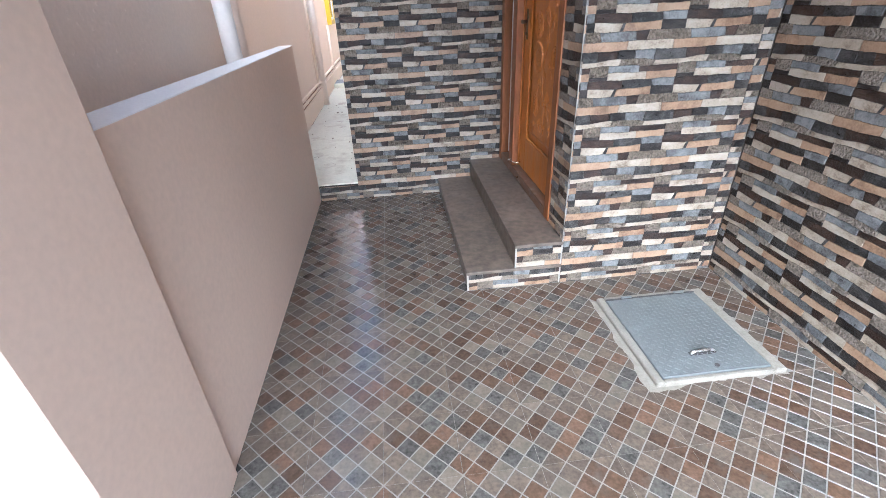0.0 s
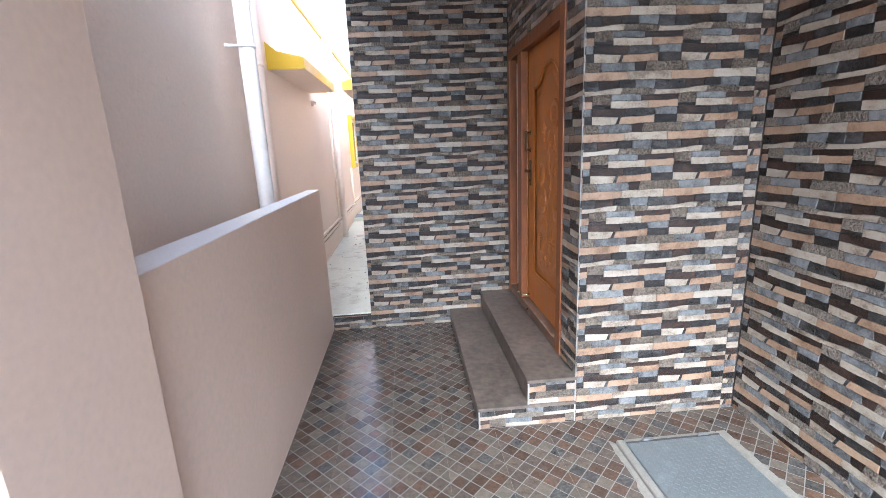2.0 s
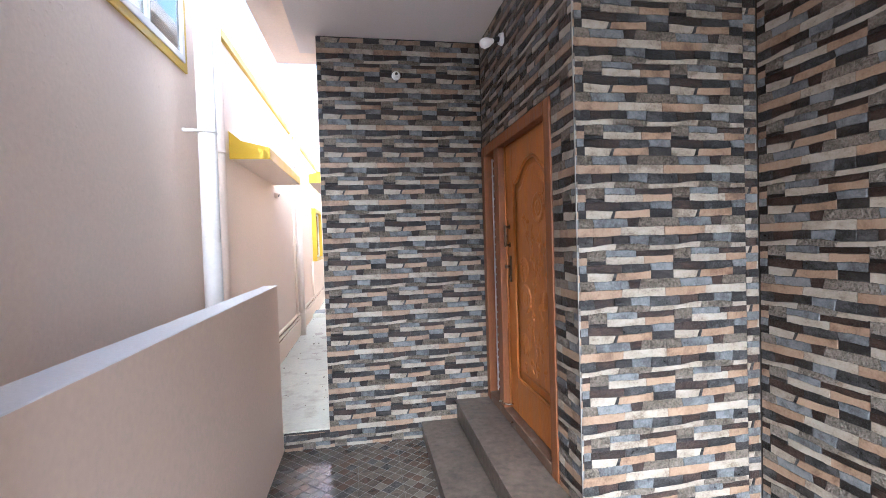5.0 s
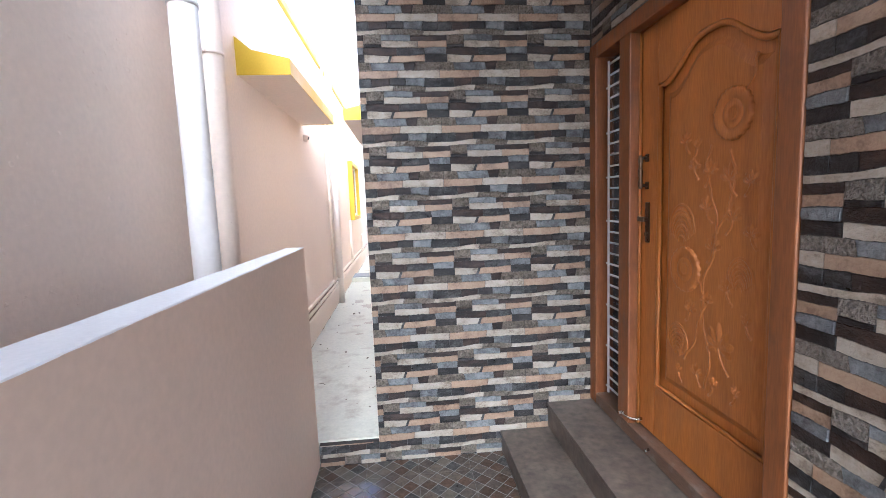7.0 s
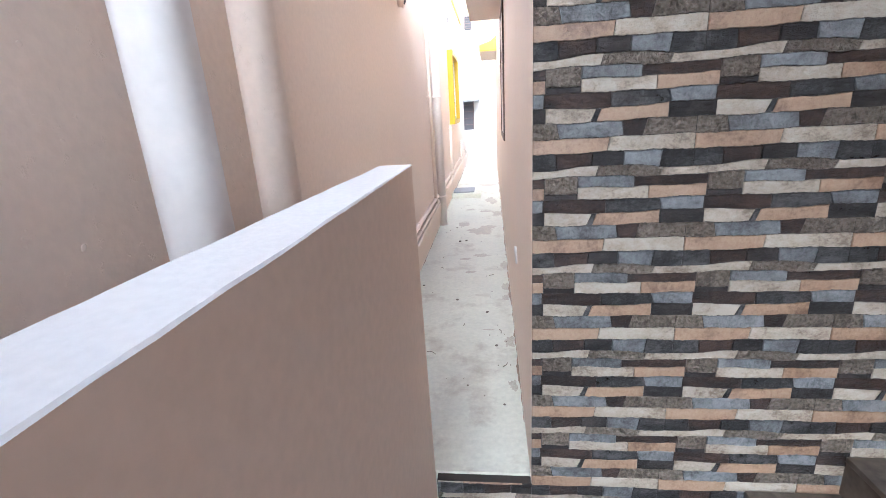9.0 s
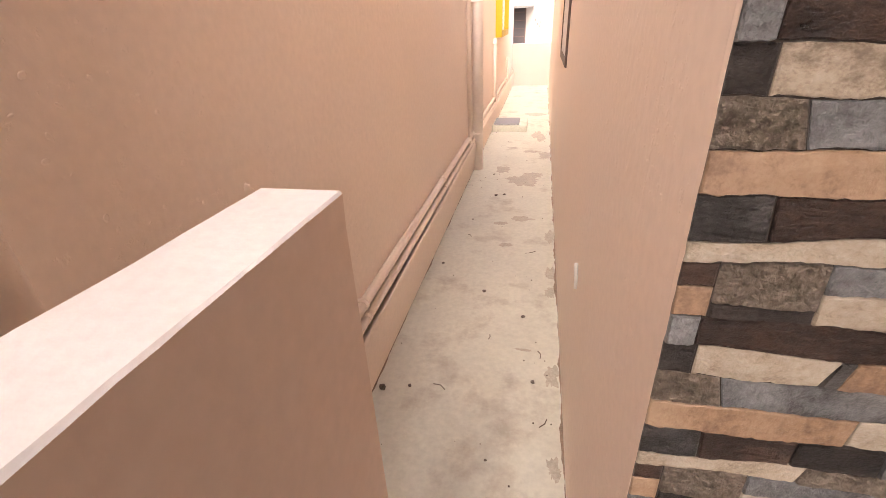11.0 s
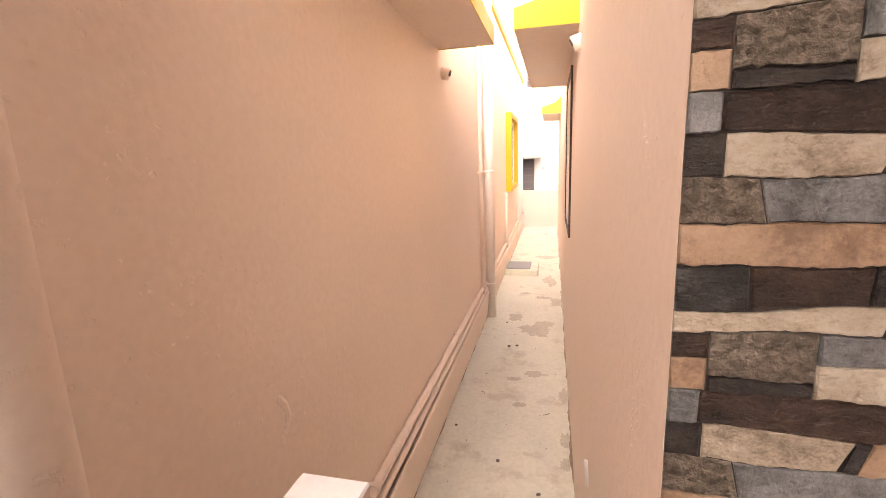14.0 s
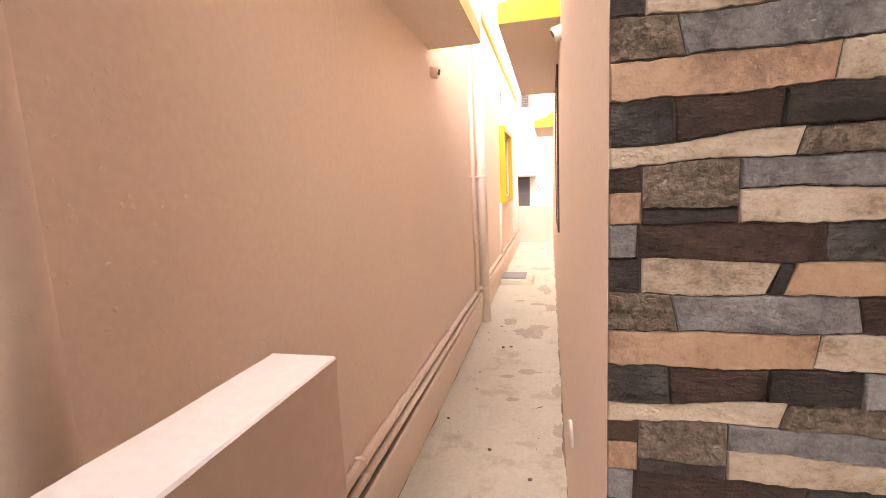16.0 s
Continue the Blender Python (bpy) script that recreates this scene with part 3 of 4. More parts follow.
# carving on the panel: a large rosette, a smaller one, stems with leaves
def petal(g, y, z, ang, ln, wd, h=0.011):
    x = LX + 0.008
    c, s = math.cos(ang), math.sin(ang)
    ring = []
    for k in range(10):
        a = 2 * math.pi * k / 10
        p, q = ln * (0.5 + 0.5 * math.cos(a)), wd * 0.5 * math.sin(a)
        ring.append(g.verts.new((x + 0.001, y + c * p - s * q, z + s * p + c * q)))
    top = g.verts.new((x - h, y + c * ln * 0.62, z + s * ln * 0.62))
    mid = g.verts.new((x - h * 0.5, y + c * ln * 0.25, z + s * ln * 0.25))
    for k in range(10):
        f = g.faces.new((ring[k], ring[(k + 1) % 10], mid if 3 <= k <= 6 else top))
        f.smooth = True
    g.faces.new((ring[3], mid, top))
    g.faces.new((ring[7], top, mid))


def scallop_disc(y, z, r, n):
    """A shallow carved disc with a scalloped rim and a ring groove."""
    g = bmesh.new()
    x = LX + 0.0085
    m = n * 4
    rings = []
    for f, h in ((1.0, -0.001), (0.99, 0.0100), (0.90, 0.0125), (0.60, 0.0085), (0.56, 0.0055), (0.52, 0.0085), (0.30, 0.0095), (0.25, 0.0060), (0.20, 0.0090)):
        rings.append([g.verts.new((x - h, y + r * f * (1 + (0.075 if f > 0.8 else 0.0) * abs(math.sin(n * math.pi * k / m))) * math.cos(2 * math.pi * k / m),
                                   z + r * f * (1 + (0.075 if f > 0.8 else 0.0) * abs(math.sin(n * math.pi * k / m))) * math.sin(2 * math.pi * k / m))) for k in range(m)])
    for a, b in zip(rings, rings[1:]):
        for k in range(m):
            g.faces.new((a[k], a[(k + 1) % m], b[(k + 1) % m], b[k])).smooth = True
    g.faces.new(rings[-1])
    return g


def relief(g, pts, r=0.007):
    tube(g, [(LX + 0.0095, y, z) for y, z in pts], r, 8)


def plume(y, z, w, h):
    """Nested carved arches, like a fan of feathers."""
    g = bmesh.new()
    for q in range(7):
        f = 1 - 0.125 * q
        relief(g, [(y + w * f * math.cos(a), z - 0.07 * h * q + h * f * math.sin(a)) for a in [math.pi * (k / 16) for k in range(17)]], 0.0062)
    return g


def spray(y, z, r, side, n=5):
    """A low carved spray of pointed leaves on a short curved stalk."""
    g = bmesh.new()
    relief(g, [(y - side * r * 0.9 * (1 - f) ** 2, z - r * 1.5 * (1 - f)) for f in (0, 0.25, 0.5, 0.75, 1)], 0.0060)
    for k in range(n):
        a = math.pi / 2 + side * (k - (n - 1) / 2) * 0.62
        petal(g, y, z, a, r * (1.75 - 0.16 * abs(k - (n - 1) / 2)), r * 0.66, 0.0085)
    return g


dpart("carved_disc", scallop_disc(2.790, 1.835, 0.090, 22), TEAK)
dpart("carved_disc", scallop_disc(3.045, 1.235, 0.092, 20), TEAK)
dpart("carved_spray", spray(2.835, 0.955, 0.062, 1, 7), TEAK)
dpart("carved_plume", plume(3.075, 1.395, 0.085, 0.115), TEAK)
dpart("carved_plume", plume(3.09, 0.885, 0.070, 0.100), TEAK)
dpart("carved_plume", plume(2.735, 1.235, 0.060, 0.085), TEAK)
for y, z, r, side in ((3.06, 1.765, 0.032, 1), (2.985, 1.735, 0.028, -1), (3.00, 1.655, 0.030, 1), (2.905, 1.63, 0.034, -1), (2.80, 1.60, 0.040, 1), (2.70, 1.585, 0.030, -1),
                      (2.92, 1.49, 0.036, 1), (2.78, 1.455, 0.038, -1), (2.69, 1.40, 0.030, 1), (2.88, 1.335, 0.036, -1), (2.80, 1.185, 0.034, 1), (2.91, 1.12, 0.030, -1),
                      (2.70, 1.08, 0.028, 1), (3.01, 1.06, 0.032, -1), (2.96, 0.80, 0.030, 1), (2.86, 0.785, 0.028, -1), (3.08, 0.765, 0.026, 1), (2.74, 0.80, 0.026, -1)):
    dpart("carved_spray", spray(y, z, r, side, 3 if r < 0.03 else 5), TEAK)
g = bmesh.new()
relief(g, [(2.735, 1.905), (2.705, 1.935), (2.692, 1.965), (2.70, 1.995), (2.69, 2.015)], 0.005)
dpart("carved_stem", g, TEAK)
for pts in ([(2.90, 1.74), (2.93, 1.66), (2.90, 1.56), (2.86, 1.46), (2.87, 1.33), (2.93, 1.20), (2.93, 1.05), (2.88, 0.88), (2.91, 0.76)], [(2.80, 1.71), (2.77, 1.62), (2.80, 1.50), (2.86, 1.40)], [(2.99, 1.30), (2.93, 1.12), (2.97, 0.95), (3.04, 0.84)]):
    g = bmesh.new()
    dense = []
    for (a, b), (c, d) in zip(pts, pts[1:]):
        for k in range(6):
            f = k / 6
            w = f * f * (3 - 2 * f)
            dense.append((a + (c - a) * w, b + (d - b) * f))
    relief(g, dense + [pts[-1]], 0.0058)
    dpart("carved_stem", g, TEAK)

# pull handle, lock plate and small bolts
g = bmesh.new()
tube(g, [(LX - 0.035, 3.338, z) for z in (1.585, 1.60, 1.64, 1.665, 1.69, 1.73, 1.745)], [0.006, 0.011, 0.008, 0.012, 0.008, 0.011, 0.006], 10)
for z in (1.600, 1.732):
    tube(g, [(LX + 0.002, 3.338, z), (LX - 0.035, 3.338, z)], 0.007, 8)
    box(g, LX - 0.004, LX + 0.001, 3.322, 3.354, z - 0.018, z + 0.018, 0.002)
dpart("pull_handle", g, BRONZE, "antique bronze pull handle")
g = bmesh.new()
box(g, LX - 0.006, LX + 0.001, 3.310, 3.346, 1.325, 1.52, 0.006, 2)
lock = dpart("lock_plate", g, BRONZE, "dark bronze lock plate")
g = bmesh.new()
tube(g, [(LX - 0.006, 3.328, 1.44), (LX - 0.030, 3.328, 1.44)], 0.009, 10)
box(g, LX - 0.042, LX - 0.029, 3.300, 3.356, 1.428, 1.452, 0.004, 2)
tube(g, [(LX - 0.004, 3.328, 1.365), (LX - 0.014, 3.328, 1.365)], 0.011, 10)
dpart("knob", g, BRONZE)
for y, x in ((3.446, 0.994), (3.365, LX), (3.19, 0.994)):
    g = bmesh.new()
    z = 0.405 if y > 3.2 else 0.34
    tube(g, [(x + 0.002, y, z), (x - 0.016, y, z), (x - 0.022, y - 0.012, z)], [0.007, 0.007, 0.004], 8)
    dpart("door_bolt", g, STEEL, "small bright steel catch")

g = bmesh.new()
tube(g, [(0.992, 3.440, 0.410), (0.984, 3.432, 0.410), (0.988, 3.410, 0.404), (1.004, 3.388, 0.400), (1.030, 3.372, 0.398), (1.054, 3.366, 0.398)], 0.0050, 8)
dpart("door_catch", g, STEEL, "bright steel hook across the frame and leaf")

# side light: painted bars with glass and a dark backing behind
GX = 1.062
g = bmesh.new()
for i in range(31):
    z = 0.412 + i * 0.0625
    wide = i % 4 == 0
    box(g, GX - 0.005, GX + 0.005, 3.503 if wide else 3.535, 3.779 if wide else 3.745, z - 0.005, z + 0.005, 0.0015)
dpart("cross_bar", g, GRILLE, "pale painted window bars")
for y in (3.545, 3.735):
    g = bmesh.new()
    box(g, GX - 0.013, GX - 0.0055, y - 0.009, y + 0.009, 0.385, 2.30, 0.0015)
    dpart("upright_bar", g, GRILLE)
g = bmesh.new()
box(g, 1.094, 1.099, 3.503, 3.779, 0.369, 2.330)
dpart("pane", g, GLASS)
# added board: the darkness of the unlit room is put into its colour
g = bmesh.new()
box(g, 1.155, 1.16, 3.50, 3.785, 0.36, 2.34)
dpart("dark_backing", g, DARK, "dark board standing for the unlit room behind the bars")

# ---- inspection cover in the floor ----
cover = thing("manhole_cover", "grey painted checker-plate steel cover in a cement frame", "manhole cover", (1.45, 1.58, 0))
g = bmesh.new()
box(g, 1.145, 1.185, 1.245, 1.925, 0.0, 0.030, 0.006)
box(g, 1.725, 1.785, 1.245, 1.925, 0.0, 0.030, 0.006)
box(g, 1.1855, 1.7245, 1.245, 1.272, 0.0, 0.030, 0.006)
box(g, 1.1855, 1.7245, 1.893, 1.925, 0.0, 0.030, 0.006)
world_child(part("cement_frame", g, CEMENT_DUSTY, label="rough cement surround"), cover)
g = bmesh.new()
box(g, 1.187, 1.723, 1.274, 1.891, 0.004, 0.034, 0.003)
lid = world_child(part("lid", g, PLATE), cover)
g = bmesh.new()
ring = []
for k in range(96):
    a = 2 * math.pi * k / 96
    c, si = math.cos(a), math.sin(a)
    sq = 1 / max(abs(c), abs(si)) ** 0.85
    f = sq * (0.985 + 0.13 * noise.noise((c * 2.3, si * 2.3, 5.0)) + 0.05 * noise.noise((c * 9, si * 9, 2.0)))
    ring.append(g.verts.new((1.455 + 0.345 * f * c, 1.585 + 0.352 * f * si, 0.0022)))
hub = g.verts.new((1.455, 1.585, 0.0024))
for k in range(96):
    g.faces.new((ring[k], ring[(k + 1) % 96], hub))
world_child(part("cement_smear", g, CEMENT_DUSTY, label="cement smeared over the tiles"), cover)
g = bmesh.new()
for i in range(21):
    for j in range(24):
        x, y = 1.205 + i * 0.025, 1.292 + j * 0.025
        a = math.pi / 4 if (i + j) % 2 else -math.pi / 4
        c, s = math.cos(a), math.sin(a)
        ring = [g.verts.new((x + c * p - s * q, y + s * p + c * q, 0.0341)) for p, q in ((-0.0118, 0), (0, -0.0042), (0.0118, 0), (0, 0.0042))]
        top = [g.verts.new((x + c * p, y + s * p, 0.0361)) for p in (-0.005, 0.005)]
        g.faces.new((ring[0], ring[1], top[0])), g.faces.new((ring[1], ring[2], top[1])), g.faces.new((ring[1], top[1], top[0]))
        g.faces.new((ring[2], ring[3], top[1])), g.faces.new((ring[3], ring[0], top[0])), g.faces.new((ring[3], top[0], top[1]))
world_child(tagged(part("checker_relief", g, PLATE), kind="stuff"), cover)
g = bmesh.new()
tube(g, [(1.395, 1.400, 0.035), (1.408, 1.400, 0.045), (1.432, 1.400, 0.050), (1.488, 1.400, 0.050), (1.512, 1.400, 0.045), (1.525, 1.400, 0.035)], 0.0070, 10)
world_child(part("handle", g, STEEL, label="bent steel rod handle"), cover)
# dark strip on the lid: the rod handle's shadow is put in as colour
g = bmesh.new()
box(g, 1.392, 1.528, 1.386, 1.414, 0.0342, 0.0346)
world_child(part("handle_shade", g, DARK, label="dark strip standing for the shadow under the handle"), cover)
g = bmesh.new()
box(g, 1.187, 1.723, 1.880, 1.893, 0.0342, 0.0362)
world_child(part("hinge_gap", g, DARK, label="dark gap along the hinge side"), cover)
for x in (1.28, 1.60):
    g = bmesh.new()
    tube(g, [(x, 1.893, 0.038), (x + 0.06, 1.893, 0.038)], 0.008, 8)
    world_child(part("hinge", g, PLATE), cover)
g = bmesh.new()
tube(g, [(1.475, 1.31, 0.033), (1.475, 1.31, 0.039)], 0.012, 10)
world_child(part("keyhole_plug", g, DARK), cover)

# ---- passage: second cover, pipes, windows, outlets ----
cover2 = thing("drain_chamber", "low cement drain chamber with a grey lid in the passage", "manhole cover", (-0.85, 9.55, CORR))
g = bmesh.new()
box(g, -1.09, -0.635, 9.42, 9.95, CORR - 0.01, CORR + 0.075, 0.008)
world_child(part("chamber", g, CONCRETE), cover2)
g = bmesh.new()
box(g, -1.07, -0.74, 9.50, 9.90, CORR + 0.0752, CORR + 0.092, 0.004)
world_child(part("lid", g, LID_GREY), cover2)


def drain_pipe(name, label, x, y, z0, z1, r, m, clamps, wall_x, long_arm=0.0):
    e = thing(name, label, "pipe", (x, y, z0), "drain pipes")
    g = bmesh.new()
    tube(g, [(x, y, z0), (x, y, z1)], r, 20)
    world_child(part("pipe", g, m), e)
    for z in clamps:
        g = bmesh.new()
        tube(g, [(x, y, z - 0.009), (x, y, z + 0.009)], r + 0.004, 20)
        box(g, wall_x, x, y - 0.012 - r, y - r + 0.002, z - 0.008, z + 0.008)
        if long_arm:
            box(g, wall_x + 0.0, wall_x + 0.02, y - r - long_arm, y - r, z - 0.006, z + 0.010)
        world_child(part("clamp", g, m), e)
    return e


drain_pipe("drain_pipe", "thick white plastic drain pipe on the neighbour wall", -0.950, 3.19, CORR - 0.004, 3.60, 0.054, PVC, (0.6, 2.37, 3.5), NB + 0.06, 0.02)
drain_pipe("drain_pipe", "peach painted drain pipe beside the white one", -1.045, 3.69, CORR - 0.004, 3.60, 0.056, PEACH, (2.34, 0.7), NB)
drain_pipe("drain_pipe", "tall pale drain pipe down to the passage floor", -1.060, 7.78, CORR, 3.60, 0.050, PALE_PIPE, (0.50, 1.63, 2.9), NB)
drain_pipe("drain_pipe", "thin painted pipe beside the tall one", -1.10, 7.52, 0.44, 3.4, 0.018, PEACH, (1.63,), NB)
drain_pipe("drain_pipe", "short thin painted pipe under the yellow window", -1.10, 9.85, 0.44, 1.26, 0.022, PEACH, (1.2,), NB)
drain_pipe("drain_pipe", "short thin painted pipe near the end wall", -1.10, 12.15, 0.38, 0.85, 0.018, PEACH, (0.8,), NB)

for i, (za, label) in enumerate(((0.5310, "upper painted water pipe along the neighbour wall"), (0.4720, "lower painted water pipe along the neighbour wall"))):
    px = NB + 0.023 + 0.010 * i
    e = thing("water_pipe", label, "pipe", (NB, 8, za), "water pipes")
    g = bmesh.new()
    tube(g, [(px, 4.1, za + 0.010), (px, 7, za - 0.02), (px, 13.8, za - 0.035)], 0.0215 - 0.003 * i, 14)
    world_child(part("pipe", g, PEACH), e)
    for y in (4.75, 6.3, 8.6, 10.4):
        g = bmesh.new()
        zz = za + 0.010 - 0.0103 * (y - 4.1) if y < 7 else za - 0.02 - 0.0022 * (y - 7)
        tube(g, [(px, y - 0.012, zz), (px, y + 0.012, zz)], 0.0245 - 0.003 * i, 14)
        box(g, NB - 0.002, px, y - 0.01, y + 0.01, zz + 0.014, zz + 0.022)
        world_child(part("clip", g, PEACH), e)


def outlet(name, label, x, y, z, dx, r, m, drop=0.02, bore=DARK):
    e = thing(name, label, "pipe", (x, y, z), "outlet pipes")
    g = bmesh.new()
    tube(g, [(x - 0.02 * dx, y, z), (x + dx * 0.06, y, z - drop * 0.5), (x + dx * 0.10, y, z - drop)], r, 16)
    world_child(part("pipe", g, m), e)
    g = bmesh.new()
    tube(g, [(x + dx * 0.0985, y, z - drop), (x + dx * 0.1015, y, z - drop * 1.05)], r * 0.78, 16)
    world_child(part("bore", g, bore), e)


outlet("outlet_pipe", "short peach painted outlet pipe under the sunshade", NB, 6.22, 2.285, 0.5, 0.036, PEACH, 0.012)
outlet("outlet_pipe", "short white outlet pipe on the house wall", HW, 5.72, 2.285, -0.38, 0.036, WHITE_PLASTIC, 0.014)
outlet("outlet_pipe", "short pale outlet pipe high on the neighbour wall", NB, 10.8, 3.44, 1.6, 0.034, WHITE_PLASTIC)
outlet("outlet_pipe", "peach outlet pipe low on the neighbour wall", NB, 3.875, 1.040, 0.40, 0.019, PEACH, 0.006, CREAM_PAINT)

g = bmesh.new()
tube(g, [(NB + 0.0005, 3.872, 1.042), (NB + 0.0015, 3.872, 1.042)], 0.0235, 20)
structure(part("wall_hole", g, RECESS_BROWN), "dark rough hole round the low outlet pipe", "hole")

# yellow-framed windows on the neighbour wall
def yellow_window(name, label, y0, y1, z0, z1, proud, border):
    e = thing(name, label, "window", (NB, (y0 + y1) / 2, z0), "yellow windows")
    g = bmesh.new()
    for a, b, c, d in ((y0, y0 + border, z0, z1), (y1 - border, y1, z0, z1), (y0 + border, y1 - border, z0, z0 + border), (y0 + border, y1 - border, z1 - border, z1)):
        box(g, NB - 0.01, NB + proud, a, b, c, d)
    world_child(part("surround", g, YELLOW, label="bright yellow painted surround"), e)
    b2 = border + 0.045
    g = bmesh.new()
    for a, b, c, d in ((y0 + border, y0 + b2, z0 + border, z1 - border), (y1 - b2, y1 - border, z0 + border, z1 - border), (y0 + b2, y1 - b2, z0 + border, z0 + b2), (y0 + b2, y1 - b2, z1 - b2, z1 - border), ((y0 + y1) / 2 - 0.02, (y0 + y1) / 2 + 0.02, z0 + b2, z1 - b2)):
        box(g, NB - 0.005, NB + 0.02, a, b, c, d, 0.002)
    world_child(part("window_frame", g, WHITE_PAINT, label="white painted frame"), e)
    g = bmesh.new()
    box(g, NB + 0.001, NB + 0.006, y0 + b2, y1 - b2, z0 + b2, z1 - b2)
    world_child(part("pane", g, GLASS), e)
    g = bmesh.new()
    box(g, NB - 0.006, NB + 0.0006, y0 + border, y1 - border, z0 + border, z1 - border)
    world_child(part("inner_board", g, CEMENT_RAW, label="dim interior behind the glass"), e)


yellow_window("window", "white framed window with yellow border high on the neighbour wall", 2.30, 3.39, 2.80, 3.85 - 0.5, 0.012, 0.05)
yellow_window("window", "window with projecting bright yellow surround on the passage", 10.2, 11.5, 1.25, 2.40, 0.085, 0.07)

vent = thing("ventilator", "small grey ventilator opening high on the neighbour wall", "vent", (NB, 10.55, 2.75))
g = bmesh.new()
for a, b, c, d in ((10.42, 10.45, 2.72, 2.98), (10.67, 10.70, 2.72, 2.98), (10.45, 10.67, 2.72, 2.75), (10.45, 10.67, 2.95, 2.98)):
    box(g, NB - 0.005, NB + 0.012, a, b, c, d, 0.002)
world_child(part("frame", g, WHITE_PAINT), vent)
for k in range(4):
    g = bmesh.new()
    box(g, NB + 0.001, NB + 0.008, 10.45, 10.67, 2.765 + k * 0.048, 2.785 + k * 0.048)
    world_child(part("slat", g, CEMENT_RAW), vent)

# house window seen edge-on
e = thing("window", "narrow white framed window with dark edge on the house wall", "window", (HW, 6.9, 1.2))
g = bmesh.new()
for a, b, c, d in ((6.50, 6.55, 1.20, 2.32), (7.36, 7.41, 1.20, 2.32), (6.55, 7.36, 1.20, 1.25), (6.55, 7.36, 2.27, 2.32)):
    box(g, HW - 0.013, HW + 0.01, a, b, c, d, 0.003)
world_child(part("window_frame", g, BROWN_WOOD), e)
g = bmesh.new()
box(g, HW - 0.006, HW + 0.005, 6.55, 7.36, 1.25, 2.27)
world_child(part("shutter", g, WHITE_PAINT), e)

# lamp holders
lh = thing("lamp_holder", "round white plastic lamp holder without bulb on the tiled wall", "lamp", (0.295, BACK - 0.008, 3.0))
g = bmesh.new()
tube(g, [(0.295, BACK - 0.004, 3.0), (0.295, BACK - 0.016, 3.0), (0.295, BACK - 0.022, 3.0)], [0.036, 0.036, 0.028], 20)
world_child(part("base", g, WHITE_PLASTIC), lh)
g = bmesh.new()
tube(g, [(0.295, BACK - 0.02, 3.0), (0.295, BACK - 0.055, 3.0)], 0.018, 16)
world_child(part("socket", g, WHITE_PLASTIC), lh)
g = bmesh.new()
tube(g, [(0.295, BACK - 0.0545, 3.0), (0.295, BACK - 0.057, 3.0)], 0.012, 12)
world_child(part("contact", g, DARK), lh)

lb = thing("wall_lamp", "unlit frosted white bulb in an angled holder above the door", "lamp", (DOORX - 0.008, 3.22, 3.04))
g = bmesh.new()
tube(g, [(DOORX - 0.004, 3.22, 3.05), (DOORX - 0.03, 3.22, 3.05)], [0.045, 0.038], 20)
world_child(part("base", g, WHITE_PLASTIC), lb)
g = bmesh.new()
tube(g, [(DOORX - 0.028, 3.22, 3.05), (DOORX - 0.075, 3.215, 3.035)], 0.018, 16)
world_child(part("socket", g, DARK), lb)
g = bmesh.new()
tube(g, [(DOORX - 0.073, 3.215, 3.036), (DOORX - 0.09, 3.213, 3.03), (DOORX - 0.115, 3.21, 3.02), (DOORX - 0.145, 3.207, 3.01), (DOORX - 0.165, 3.205, 3.0), (DOORX - 0.172, 3.204, 2.997)], [0.015, 0.020, 0.033, 0.036, 0.024, 0.006], 16)
world_child(part("bulb", g, WHITE_PLASTIC), lb)

# white conduit stub on the house wall
cs = thing("conduit_stub", "thin white conduit stub sticking out of the house wall", "pipe", (HW, 4.7, 0.75))
g = bmesh.new()
tube(g, [(HW - 0.004, 4.70, 0.71), (HW - 0.010, 4.70, 0.80)], 0.006, 8)
world_child(part("pipe", g, WHITE_PLASTIC), cs)

# pebbles and grit lying about
random.seed(4)


def pebble(x, y, z, r):
    g = bmesh.new()
    v = bmesh.ops.create_icosphere(g, subdivisions=1, radius=r)["verts"]
    for w in v:
        w.co *= 1 + random.uniform(-0.25, 0.25)
        w.co.z *= 0.6
    bmesh.ops.translate(g, vec=(x, y, z + r * 0.4), verts=v)
    p = part("pebble", g, PEBBLE)
    tagged(p, "small dark pebble lying on the cement floor", "pebble", "pebbles")


for x, y, r in ((-0.728, 5.51, 0.013), (-0.507, 5.30, 0.012), (-0.805, 7.02, 0.016), (-0.74, 7.05, 0.014), (-1.02, 5.80, 0.011), (-0.95, 4.75, 0.009), (-0.88, 7.6, 0.010), (-0.45, 4.85, 0.009), (-0.93, 6.5, 0.008), (-0.60, 4.45, 0.006), (-0.42, 4.3, 0.008), (-1.06, 4.72, 0.016)):
    pebble(x, y, CORR, r)

